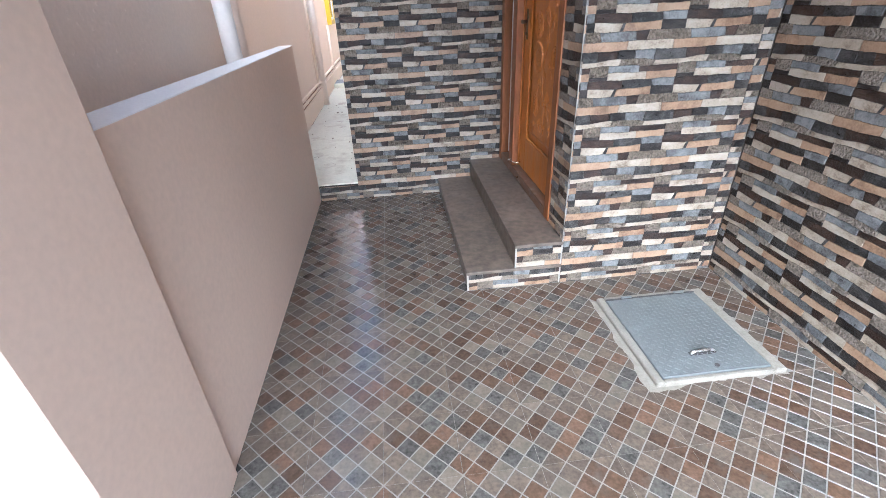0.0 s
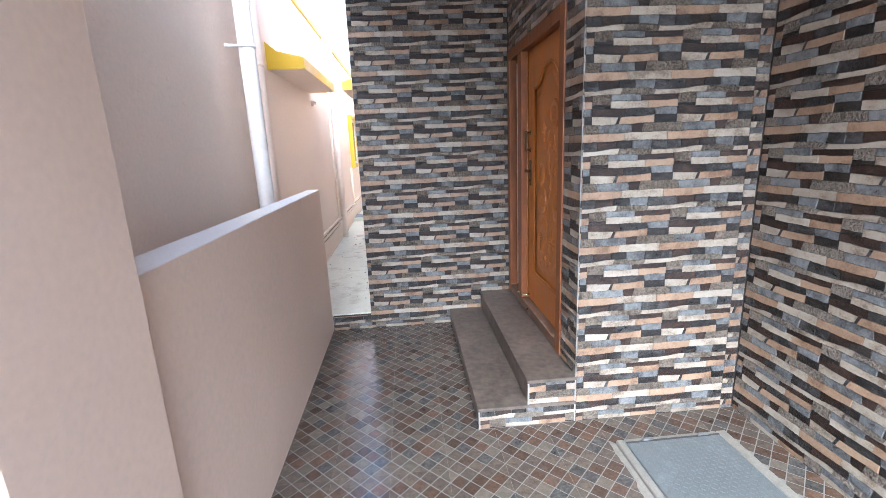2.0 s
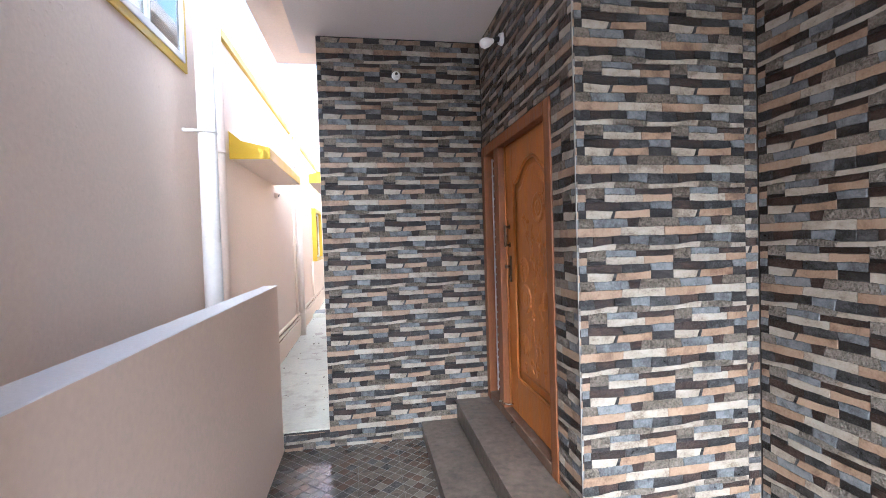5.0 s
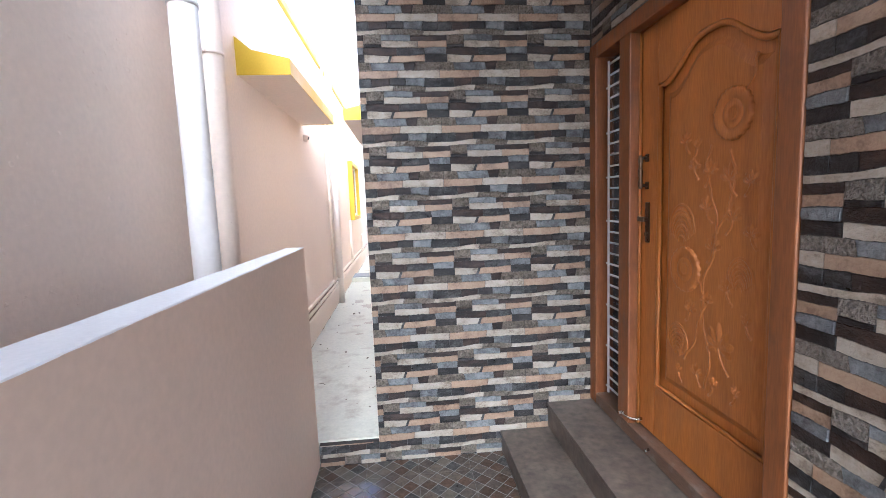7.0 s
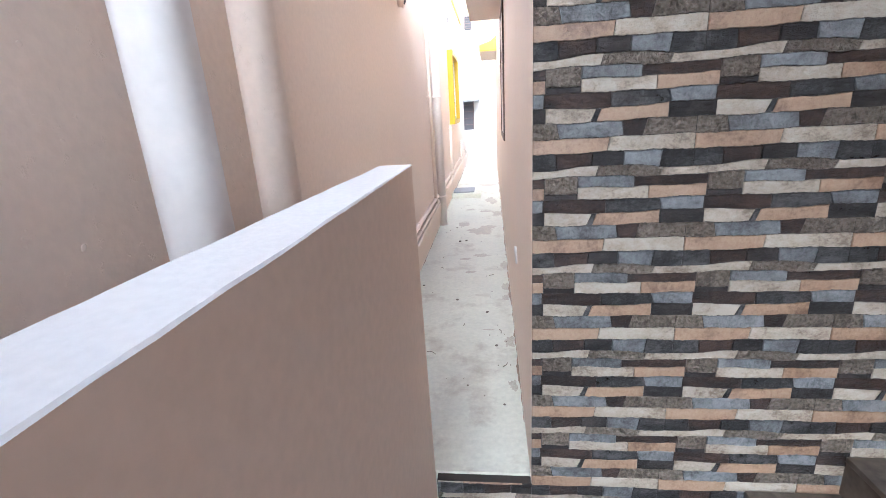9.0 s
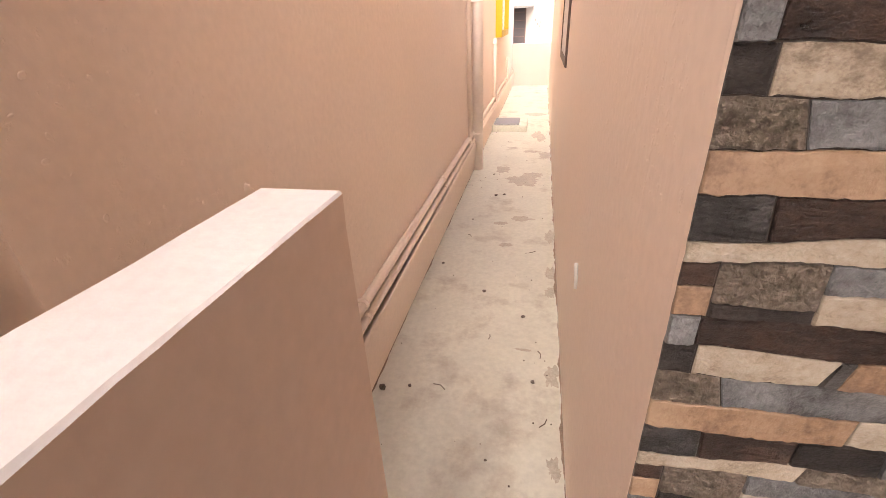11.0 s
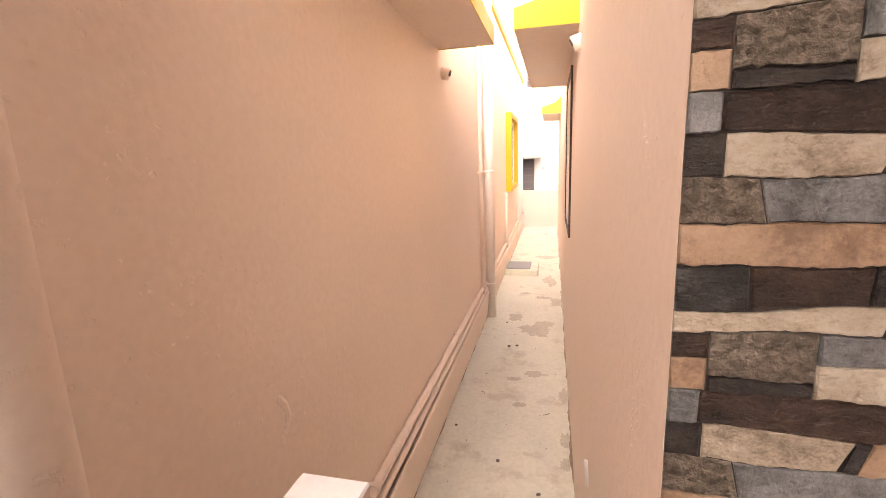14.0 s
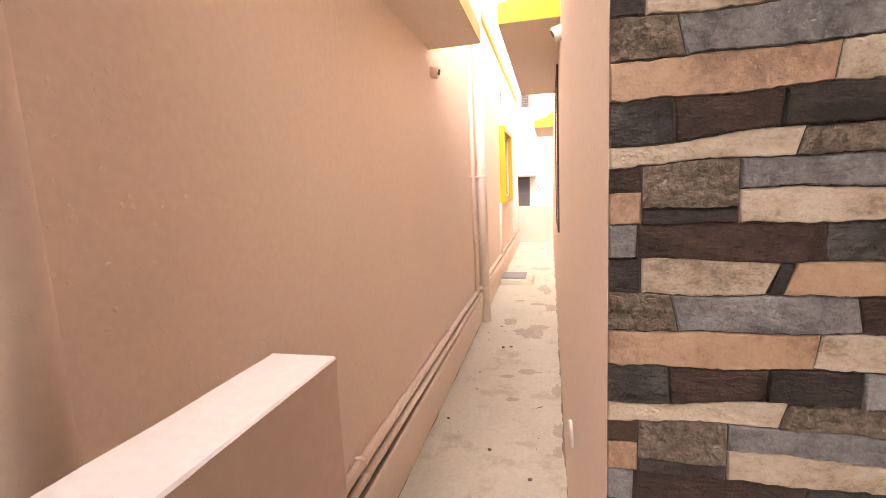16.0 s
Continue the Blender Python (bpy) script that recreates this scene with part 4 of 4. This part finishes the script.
grit = bmesh.new()
for _ in range(70):
    x, y, r = random.uniform(NB + 0.06, HW - 0.02), random.uniform(4.0, 9.5), random.uniform(0.0015, 0.0042)
    v = bmesh.ops.create_icosphere(grit, subdivisions=1, radius=r)["verts"]
    bmesh.ops.translate(grit, vec=(x, y, CORR + r * 0.5), verts=v)
tagged(part("grit", grit, PEBBLE), "fine dark grit scattered on the cement floor", "grit", kind="stuff")
for x, y, a, ln in ((-0.42, 4.62, 0.7, 0.05), (-0.80, 4.75, 2.4, 0.06), (-0.50, 6.0, 0.3, 0.05), (-0.66, 5.1, 1.2, 0.035), (-0.42, 5.0, 1.5, 0.05), (-0.9, 6.2, 2.0, 0.04)):
    g = bmesh.new()
    tube(g, [(x, y, CORR + 0.003), (x + ln * 0.5 * math.cos(a), y + ln * 0.5 * math.sin(a), CORR + 0.006), (x + ln * math.cos(a + 0.3), y + ln * math.sin(a + 0.3), CORR + 0.003)], 0.0022, 5)
    tagged(part("twig", g, PEBBLE), "thin dry twig lying on the cement floor", "twig", "twigs")

# ragged damp patches along the passage
random.seed(21)


def damp_patch(x, y, rx, ry):
    g = bmesh.new()
    n, ph = 44, random.uniform(0, 6)
    ring = []
    for k in range(n):
        a = 2 * math.pi * k / n
        f = 0.72 + 0.38 * noise.noise((math.cos(a) * 1.7 + ph, math.sin(a) * 1.7, y)) + 0.30 * noise.noise((math.cos(a) * 6, math.sin(a) * 6 + ph, x))
        ring.append(g.verts.new((min(x + rx * f * math.cos(a), HW - 0.002), y + ry * f * math.sin(a), CORR + 0.0012)))
    top = g.verts.new((min(x, HW - 0.004), y, CORR + 0.0014))
    for k in range(n):
        g.faces.new((ring[k], ring[(k + 1) % n], top))
    part("damp_patch", g, DAMP, corridor_floor, "dark ragged damp patch")


for px, py, rx, ry in ((-0.62, 7.45, 0.17, 0.22), (-0.50, 7.60, 0.12, 0.10), (-0.80, 7.75, 0.09, 0.14), (-0.36, 6.26, 0.06, 0.13), (-0.36, 5.75, 0.05, 0.10), (-0.37, 5.55, 0.045, 0.07), (-0.58, 6.55, 0.11, 0.06), (-0.72, 6.45, 0.07, 0.04), (-0.66, 6.1, 0.06, 0.04), (-0.48, 9.2, 0.10, 0.35), (-0.40, 8.3, 0.10, 0.16), (-0.55, 8.45, 0.12, 0.07), (-0.37, 4.9, 0.04, 0.09), (-0.37, 4.45, 0.035, 0.06), (-0.75, 8.6, 0.09, 0.05), (-0.55, 10.6, 0.2, 0.2), (-0.5, 5.05, 0.05, 0.012)):
    damp_patch(px, py, rx, ry)

# ragged lines of dirt where the passage floor meets the walls
for x0, side, wide in ((NB + 0.031, 1, 0.006), (HW - 0.001, -1, 0.010)):
    g = bmesh.new()
    prev = None
    for k in range(361):
        y = 4.18 + k * 0.0265
        w = max(0.0015, wide * (0.6 + 1.5 * noise.noise((y * 5.1, side * 3.0, 0.7)) + 0.9 * noise.noise((y * 23, side * 5.0, 2.2))))
        cur = [g.verts.new((x0, y, CORR + 0.0018)), g.verts.new((x0 + side * w, y, CORR + 0.0016))]
        if prev:
            g.faces.new((prev[0], prev[1], cur[1], cur[0]))
        prev = cur
    part("dirt_line", g, DIRT, corridor_floor, "dark ragged dirt along the wall foot")

# lumps and trowel scars left in the plaster
random.seed(33)


def lump(g, x, y, z, ry, rz, h, tilt=0.0):
    m = Matrix.Translation((x, y, z)) @ Matrix.Rotation(tilt, 4, "X") @ Matrix.Diagonal((h, ry, rz, 1))
    made = bmesh.ops.create_icosphere(g, subdivisions=2, radius=1.0, matrix=m)
    for v in made["verts"]:
        d = noise.noise((v.co.y * 160, v.co.z * 160, 3.3))
        v.co.y += 0.3 * ry * d
        v.co.z += 0.3 * rz * d
        for f in v.link_faces:
            f.smooth = True


g = bmesh.new()
for k in range(150):
    lump(g, NB, random.gauss(4.05, 0.24), random.gauss(1.55, 0.30), random.uniform(0.002, 0.007), random.uniform(0.002, 0.007), random.uniform(0.0003, 0.0008), random.uniform(-1, 1))
for k in range(150):
    lump(g, NB, random.uniform(1.2, 3.2), random.gauss(2.0, 0.45), random.uniform(0.003, 0.011), random.uniform(0.002, 0.008), random.uniform(0.0004, 0.0010), random.uniform(-1, 1))
for k in range(9):
    f = k / 8
    lump(g, NB, 4.28 + 0.03 * math.sin(3 * f), 1.06 + 0.11 * f, 0.012, 0.016, 0.0009, 0.5 * f)
    lump(g, NB, 4.33 + 0.05 * f, 1.05 + 0.02 * f, 0.012, 0.006, 0.0008, 0.4)
world_child(part("plaster_lumps", g, PEACH, label="small lumps and trowel scars in the plaster"), nb_house)
g = bmesh.new()
for k in range(520):
    z = random.uniform(0.5, 2.3)
    lump(g, HW, 4.03 + 0.05 * (z - 1.3) + random.gauss(0, 0.030), z, random.uniform(0.0012, 0.0040), random.uniform(0.0010, 0.0032), random.uniform(0.0002, 0.00045))
for k in range(70):
    lump(g, HW, 3.885 + abs(random.gauss(0, 0.008)), random.uniform(0.6, 2.3), random.uniform(0.0015, 0.004), random.uniform(0.0010, 0.0035), random.uniform(0.0002, 0.00045))
part("plaster_lumps", g, PEACH, house_side, "small lumps in the plaster")

# ---- cladding stones ----
TW, TH, ZPH = 0.4625, 0.3040, 0.169   # tile width, tile height, height of a tile's top edge
ROWS_H = (0.140, 0.145, 0.090, 0.100, 0.120, 0.130, 0.130, 0.145)
LAYOUT = (
    ((0, 0.49, "tan"), (0.49, 1, "cream")),
    ((0, 0.17, "slate"), (0.17, 0.39, "brown"), (0.39, 0.585, "black"), (0.585, 0.81, "blue"), (0.81, 1, "slate")),
    ((0, 0.43, "cream"), (0.43, 0.82, "rough"), (0.82, 1, "cream")),
    ((0, 0.10, "brown"), (0.10, 0.31, "rough"), (0.31, 0.66, "blue"), (0.66, 1, "brown")),
    ((0, 0.10, "tan"), (0.10, 0.31, "black"), (0.31, 0.75, "cream"), (0.75, 1, "tan")),
    ((0, 0.09, "blue"), (0.09, 0.49, "brown"), (0.49, 0.83, "slate"), (0.83, 1, "blue")),
    ((0, 0.10, "black"), (0.10, 0.392, "cream"), (0.392, 0.420, "slate"), (0.420, 0.83, "tan"), (0.83, 1, "black")),
    ((0, 0.18, "rough"), (0.18, 0.57, "blue"), (0.57, 0.70, "brown"), (0.70, 1, "rough")),
)
JOIN_NEXT = {(1, 4): 1, (2, 2): 1, (3, 3): 1, (4, 3): 1, (5, 3): 1, (6, 4): 1}
EDGES = [0.0]
for h in ROWS_H:
    EDGES.append(EDGES[-1] + h)


def wave(k, u):
    """How far the joint line above row k swings at u (in tile heights); repeats with each tile."""
    k = k % 8
    a = (0.003, 0.005, 0.022, 0.012, 0.004, 0.005, 0.012, 0.007)[k]
    return a * math.sin(2 * math.pi * (u + 0.13 * k)) + 0.004 * math.sin(2 * math.pi * (3 * u + 0.37 * k)) + 0.004 * noise.noise(((u % 1.0) * 19, k * 3.7, 0.4)) + 0.004 * noise.noise(((u % 1.0) * 47, k * 5.1, 2.4))


DROP = 0.062     # how far the tall rough stone reaches into the row below
TALL = {(3, 1): (0.0, DROP), (4, 1): (DROP, 0.0)}
LEAN = {(6, 1): (0.0, -0.016), (6, 2): (-0.016, -0.016), (6, 3): (-0.016, 0.0)}


def stone_outline(r, s, u0, u1, gap=0.0005):
    """The outline of a stone in metres, u to the right and v downwards from the tile's top edge."""
    n = max(3, int((u1 - u0) / 0.014))
    up, down = TALL.get((r, s), (0.0, 0.0))
    slant = LEAN.get((r, s), (0.0, 0.0))

    def lean(u):
        return 0.011 * math.sin(7 * r + 31 * (u % 1.0)) if 0.02 < u % 1.0 < 0.98 and r not in (3, 4, 6) else 0.0

    def rag(u, v):
        return 0.007 * noise.noise(((u % 1.0) * 60, v * 31, 3.1)) + 0.005 * noise.noise(((u % 1.0) * 140, v * 57, 1.7))

    us = [u0 + (u1 - u0) * i / n for i in range(n + 1)]
    top = [(u, EDGES[r] + wave(r, u) + up) for u in us]
    bot = [(u, EDGES[r + 1] + wave(r + 1, u) + down + rag(u, r + 1)) for u in us]
    pts, ends = [], {0: (1, slant[0]), n: (-1, slant[1])}
    for i, (u, v) in enumerate(top):
        d, k = ends.get(i, (0, 0))
        pts.append((u * TW + gap * d + ((lean(u) - k) * TW if d else 0), v * TH + gap))
    for i, (u, v) in reversed(list(enumerate(bot))):
        d, k = ends.get(i, (0, 0))
        pts.append((u * TW + gap * d - ((lean(u) - k) * TW if d else 0), v * TH - gap))
    return pts


def clip(poly, axis, limit, keep_above):
    out = []
    for i, p in enumerate(poly):
        q = poly[(i + 1) % len(poly)]
        a, b = p[axis] - limit, q[axis] - limit
        if not keep_above:
            a, b = -a, -b
        if a >= 0:
            out.append(p)
        if a * b < 0:
            f = a / (a - b)
            out.append((p[0] + (q[0] - p[0]) * f, p[1] + (q[1] - p[1]) * f))
    return out


def stone_mesh(poly, h, inset=0.0022):
    """Vertices and faces of one stone: soft upper arris, a steeper lower one that overhangs, standing h proud of the joint."""
    n = len(poly)
    cu, cv = sum(p[0] for p in poly) / n, sum(p[1] for p in poly) / n
    wu, wv = max(p[0] for p in poly) - min(p[0] for p in poly), max(p[1] for p in poly) - min(p[1] for p in poly)
    verts = [(u, 0.0010, v) for u, v in poly]
    for k, (f, d) in enumerate(((0.30, 0.62), (1.0, 1.0))):
        for u, v in poly:
            chip = 0.0016 * max(0.0, noise.noise((u * 95, v * 95, h * 900))) * f
            low = v < cv
            iv = inset * f * (0.45 if low else 1.1)
            fu, fv = max(0.3, 1 - 2 * inset * f / max(wu, 1e-6)), max(0.3, 1 - 2 * iv / max(wv, 1e-6))
            verts.append((cu + (u - cu) * fu, -h * d * (1.0 if low else 0.72) + 0.4 * chip, cv + (v - cv) * fv + (chip if low else -chip)))
    faces = [(j + i, j + (i + 1) % n, j + n + (i + 1) % n, j + n + i) for j in (0, n) for i in range(n)]
    half = n // 2
    faces += [(2 * n + i, 2 * n + i + 1, 3 * n - 2 - i, 3 * n - 1 - i) for i in range(half - 1)] if n % 2 == 0 and abs(poly[0][0] - poly[-1][0]) < 0.05 else [tuple(range(2 * n, 3 * n))]
    return verts, faces


MAT_LIST = list(STONES)


def clad(parent, origin, angle, rects, start, near, limit=300, shift=0.0):
    """Stones on a wall: origin is the wall's lower corner, u runs along it; rects are (u0, u1, z0, z1)."""
    pieces = []
    for u0, u1, z0, z1 in rects:
        for tu in range(math.floor((u0 - start) / TW) - 1, math.ceil((u1 - start) / TW) + 1):
            for tv in range(math.floor((z0 - ZPH) / TH), math.ceil((z1 - ZPH) / TH) + 2):
                for r, row in enumerate(LAYOUT):
                    for s, (a, b, kind) in enumerate(row):
                        if s == 0 and r in (2, 3, 4, 5, 6) and tu > math.floor((u0 - start) / TW) - 1:
                            continue
                        b2 = b
                        if (r, s) in JOIN_NEXT and r in (2, 3, 4, 5, 6):
                            b2 = 1 + LAYOUT[r][0][1]
                        top = ZPH + tv * TH + shift
                        poly = [(start + tu * TW + u, top - v) for u, v in stone_outline(r, s, a, b2)]
                        lo_u, hi_u = min(p[0] for p in poly), max(p[0] for p in poly)
                        lo_v, hi_v = min(p[1] for p in poly), max(p[1] for p in poly)
                        if hi_u <= u0 or lo_u >= u1 or hi_v <= z0 or lo_v >= z1:
                            continue
                        cut = lo_u < u0 or hi_u > u1 or lo_v < z0 or hi_v > z1
                        if cut:
                            for ax, lim, up in ((0, u0, True), (0, u1, False), (1, z0, True), (1, z1, False)):
                                poly = clip(poly, ax, lim, up) if poly else poly
                            if len(poly) < 3 or max(p[0] for p in poly) - min(p[0] for p in poly) < 0.004 or max(p[1] for p in poly) - min(p[1] for p in poly) < 0.004:
                                continue
                        h = 0.0026 + 0.0046 * (0.5 + 0.5 * math.sin(5.3 * r + 11.7 * s + 1.9 * r * s))
                        pieces.append((poly, h, kind, None if cut else (r, s), start + tu * TW, top))
    base = Matrix.Translation(origin) @ Matrix.Rotation(radians(angle), 4, "Z")
    pieces.sort(key=lambda p: (p[0][0][0] - near[0]) ** 2 + (p[0][0][1] - near[1]) ** 2)
    for poly, h, kind, key, ou, ov in pieces[:limit]:
        if key and key in CACHE:
            me = CACHE[key]
        else:
            verts, faces = stone_mesh([(u - ou, v - ov) for u, v in poly], h)
            me = bpy.data.meshes.new("stone")
            me.from_pydata(verts, [], faces)
            me.materials.append(STONES[kind])
            if key:
                CACHE[key] = me
        ob = new("stone", me)
        ob.parent = parent
        ob.matrix_parent_inverse = Matrix.Translation(parent.location).inverted()
        ob.matrix_basis = base @ Matrix.Translation((ou, 0, ov))
    rest = pieces[limit:]
    if rest:
        verts, faces, idx = [], [], []
        for poly, h, kind, key, ou, ov in rest:
            v, f = stone_mesh(poly, h)
            o = len(verts)
            verts += v
            faces += [tuple(o + i for i in q) for q in f]
            idx += [MAT_LIST.index(kind)] * len(f)
        me = bpy.data.meshes.new("cladding_stones")
        me.from_pydata(verts, [], faces)
        for k in MAT_LIST:
            me.materials.append(STONES[k])
        me.polygons.foreach_set("material_index", idx)
        ob = tagged(new("cladding_stones", me), kind="stuff")
        ob.parent = parent
        ob.matrix_parent_inverse = Matrix.Translation(parent.location).inverted()
        ob.matrix_basis = base


CACHE = {}
clad(wall_back, (HW, BACK, 0), 0, [(0.0009, DOORX - HW - 0.008, 0.0, CEILZ)], -0.344 - HW, (0.35, 1.45))
# u runs towards the street on these two
clad(wall_door, (DOORX, BACK - 0.008, 0), -90, [(0.0, 1.692, 2.414, CEILZ), (1.410, 1.692, 0.297, 2.412)], 0.10 - TW, (1.5, 1.5))
clad(wall_front, (DOORX, FRONT, 0), 0, [(0.004, 2 * TW, 0.0, CEILZ)], 0.0, (0.3, 0.5))
clad(wall_front, (DOORX, FRONT, 0), 0, [(2 * TW + 0.002, RIGHT - DOORX - 0.008, 0.0, CEILZ)], 0.30, (0.95, 0.9), limit=0, shift=0.11)
clad(wall_right, (RIGHT, FRONT - 0.008, 0), -90, [(0.0, 5.35, 0.0, CEILZ)], 0.0, (1.0, 0.4))
clad(step1, (0.415, FRONT + 0.004, 0), 0, [(0.008, 0.59, 0.0, 0.116)], 0.02, (0.3, 0.05))
clad(step2, (0.712, FRONT + 0.004, 0), 0, [(0.002, 0.29, 0.1165, 0.275)], 0.19, (0.1, 0.2))
g = bmesh.new()
box(g, PAR + 0.001, HW + 0.0, BACK - 0.004, BACK + 0.03, -0.02, CORR - 0.012)
riser = structure(part("passage_riser", g, GROUT_W), "tile clad riser up to the passage floor", "step")
clad(riser, (PAR, BACK - 0.004, 0), 0, [(0.003, HW - PAR + 0.002, 0.0, CORR - 0.014)], 0.10, (0.2, 0.1))
# pale tile edges at the outer corners
g = bmesh.new()
box(g, DOORX - 0.0075, DOORX - 0.001, FRONT - 0.0075, FRONT - 0.001, 0.0, CEILZ)
structure(part("trim", g, TRIM), "pale tile edge trim at the corner", "trim")

# ---- floor mosaic ----
D = 0.3050 / 3
FX, FY = 0.202, 0.945


def square_mesh(poly, h=0.0016, inset=0.0014):
    n = len(poly)
    cx, cy = sum(p[0] for p in poly) / n, sum(p[1] for p in poly) / n
    verts = [(x, y, 0.0) for x, y in poly]
    for x, y in poly:
        d = math.hypot(x - cx, y - cy)
        f = 1 - inset * 1.4 / d
        verts.append((cx + (x - cx) * f, cy + (y - cy) * f, h))
    return verts, [(i, (i + 1) % n, n + (i + 1) % n, n + i) for i in range(n)] + [tuple(range(n, 2 * n))]


PICK = (0, 2, 1, 3, 0, 4, 1, 0, 0, 3, 4, 2)
random.seed(11)
TILE_PICK = [random.choice(PICK) for _ in range(18)]
squares = []
x_lo, x_hi, y_lo, y_hi = PAR - 0.0, RIGHT - 0.006, -1.6, BACK - 0.006
for i in range(math.floor((x_lo - FX) / D * 2) - 2, math.ceil((x_hi - FX) / D * 2) + 2):
    for j in range(math.floor((y_lo - FY) / D * 2) - 2, math.ceil((y_hi - FY) / D * 2) + 2):
        if (i + j) % 2 == 0:
            continue
        cx, cy = FX + i * D / 2, FY + j * D / 2
        if not (x_lo - D < cx < x_hi + D and y_lo - D < cy < y_hi + D):
            continue
        e = D / 2 - 0.0036
        full = [(cx - e, cy), (cx, cy - e), (cx + e, cy), (cx, cy + e)]
        halves = [full]
        if i % 6 == 0:
            halves = [clip(full, 0, cx - 0.0006, False), clip(full, 0, cx + 0.0006, True)]
        elif j % 6 == 0:
            halves = [clip(full, 1, cy - 0.0006, False), clip(full, 1, cy + 0.0006, True)]
        kind = random.choice(PICK) if random.random() < 0.35 else TILE_PICK[(i % 6) * 3 + (j % 6) // 2]
        for poly in halves:
            cut = False
            for ax, lim, up in ((0, x_lo, True), (0, x_hi, False), (1, y_lo, True), (1, y_hi, False)):
                inside = all((p[ax] >= lim) == up for p in poly)
                if not inside:
                    poly, cut = clip(poly, ax, lim, up), True
                if len(poly) < 3:
                    break
            if len(poly) < 3:
                continue
            w = max(p[0] for p in poly) - min(p[0] for p in poly), max(p[1] for p in poly) - min(p[1] for p in poly)
            if min(w) < 0.008:
                continue
            mx, my = sum(p[0] for p in poly) / len(poly), sum(p[1] for p in poly) / len(poly)
            if 1.12 < mx < 1.79 and 1.24 < my < 1.93 or (mx > 0.42 and my > FRONT):
                continue
            squares.append((poly, kind, cx, cy, len(halves) == 1 and not cut))
squares.sort(key=lambda q: (q[2] - 0.3) ** 2 + (q[3] - 1.0) ** 2)
whole = {}
for poly, kind, cx, cy, plain in squares[:300]:
    if plain and kind in whole:
        me = whole[kind]
    else:
        v, f = square_mesh([(x - cx, y - cy) for x, y in poly])
        me = bpy.data.meshes.new("mosaic_square")
        me.from_pydata(v, [], f)
        me.materials.append(SQUARES[kind])
        if plain:
            whole[kind] = me
    ob = new("mosaic_square", me)
    ob.parent = floor
    ob.location = (cx, cy, 0)
verts, faces, idx = [], [], []
for poly, kind, cx, cy, plain in squares[300:]:
    v, f = square_mesh(poly)
    o = len(verts)
    verts += v
    faces += [tuple(o + k for k in q) for q in f]
    idx += [kind] * len(f)
me = bpy.data.meshes.new("mosaic_squares")
me.from_pydata(verts, [], faces)
for m in SQUARES:
    me.materials.append(m)
me.polygons.foreach_set("material_index", idx)
tagged(new("mosaic_squares", me), kind="stuff").parent = floor
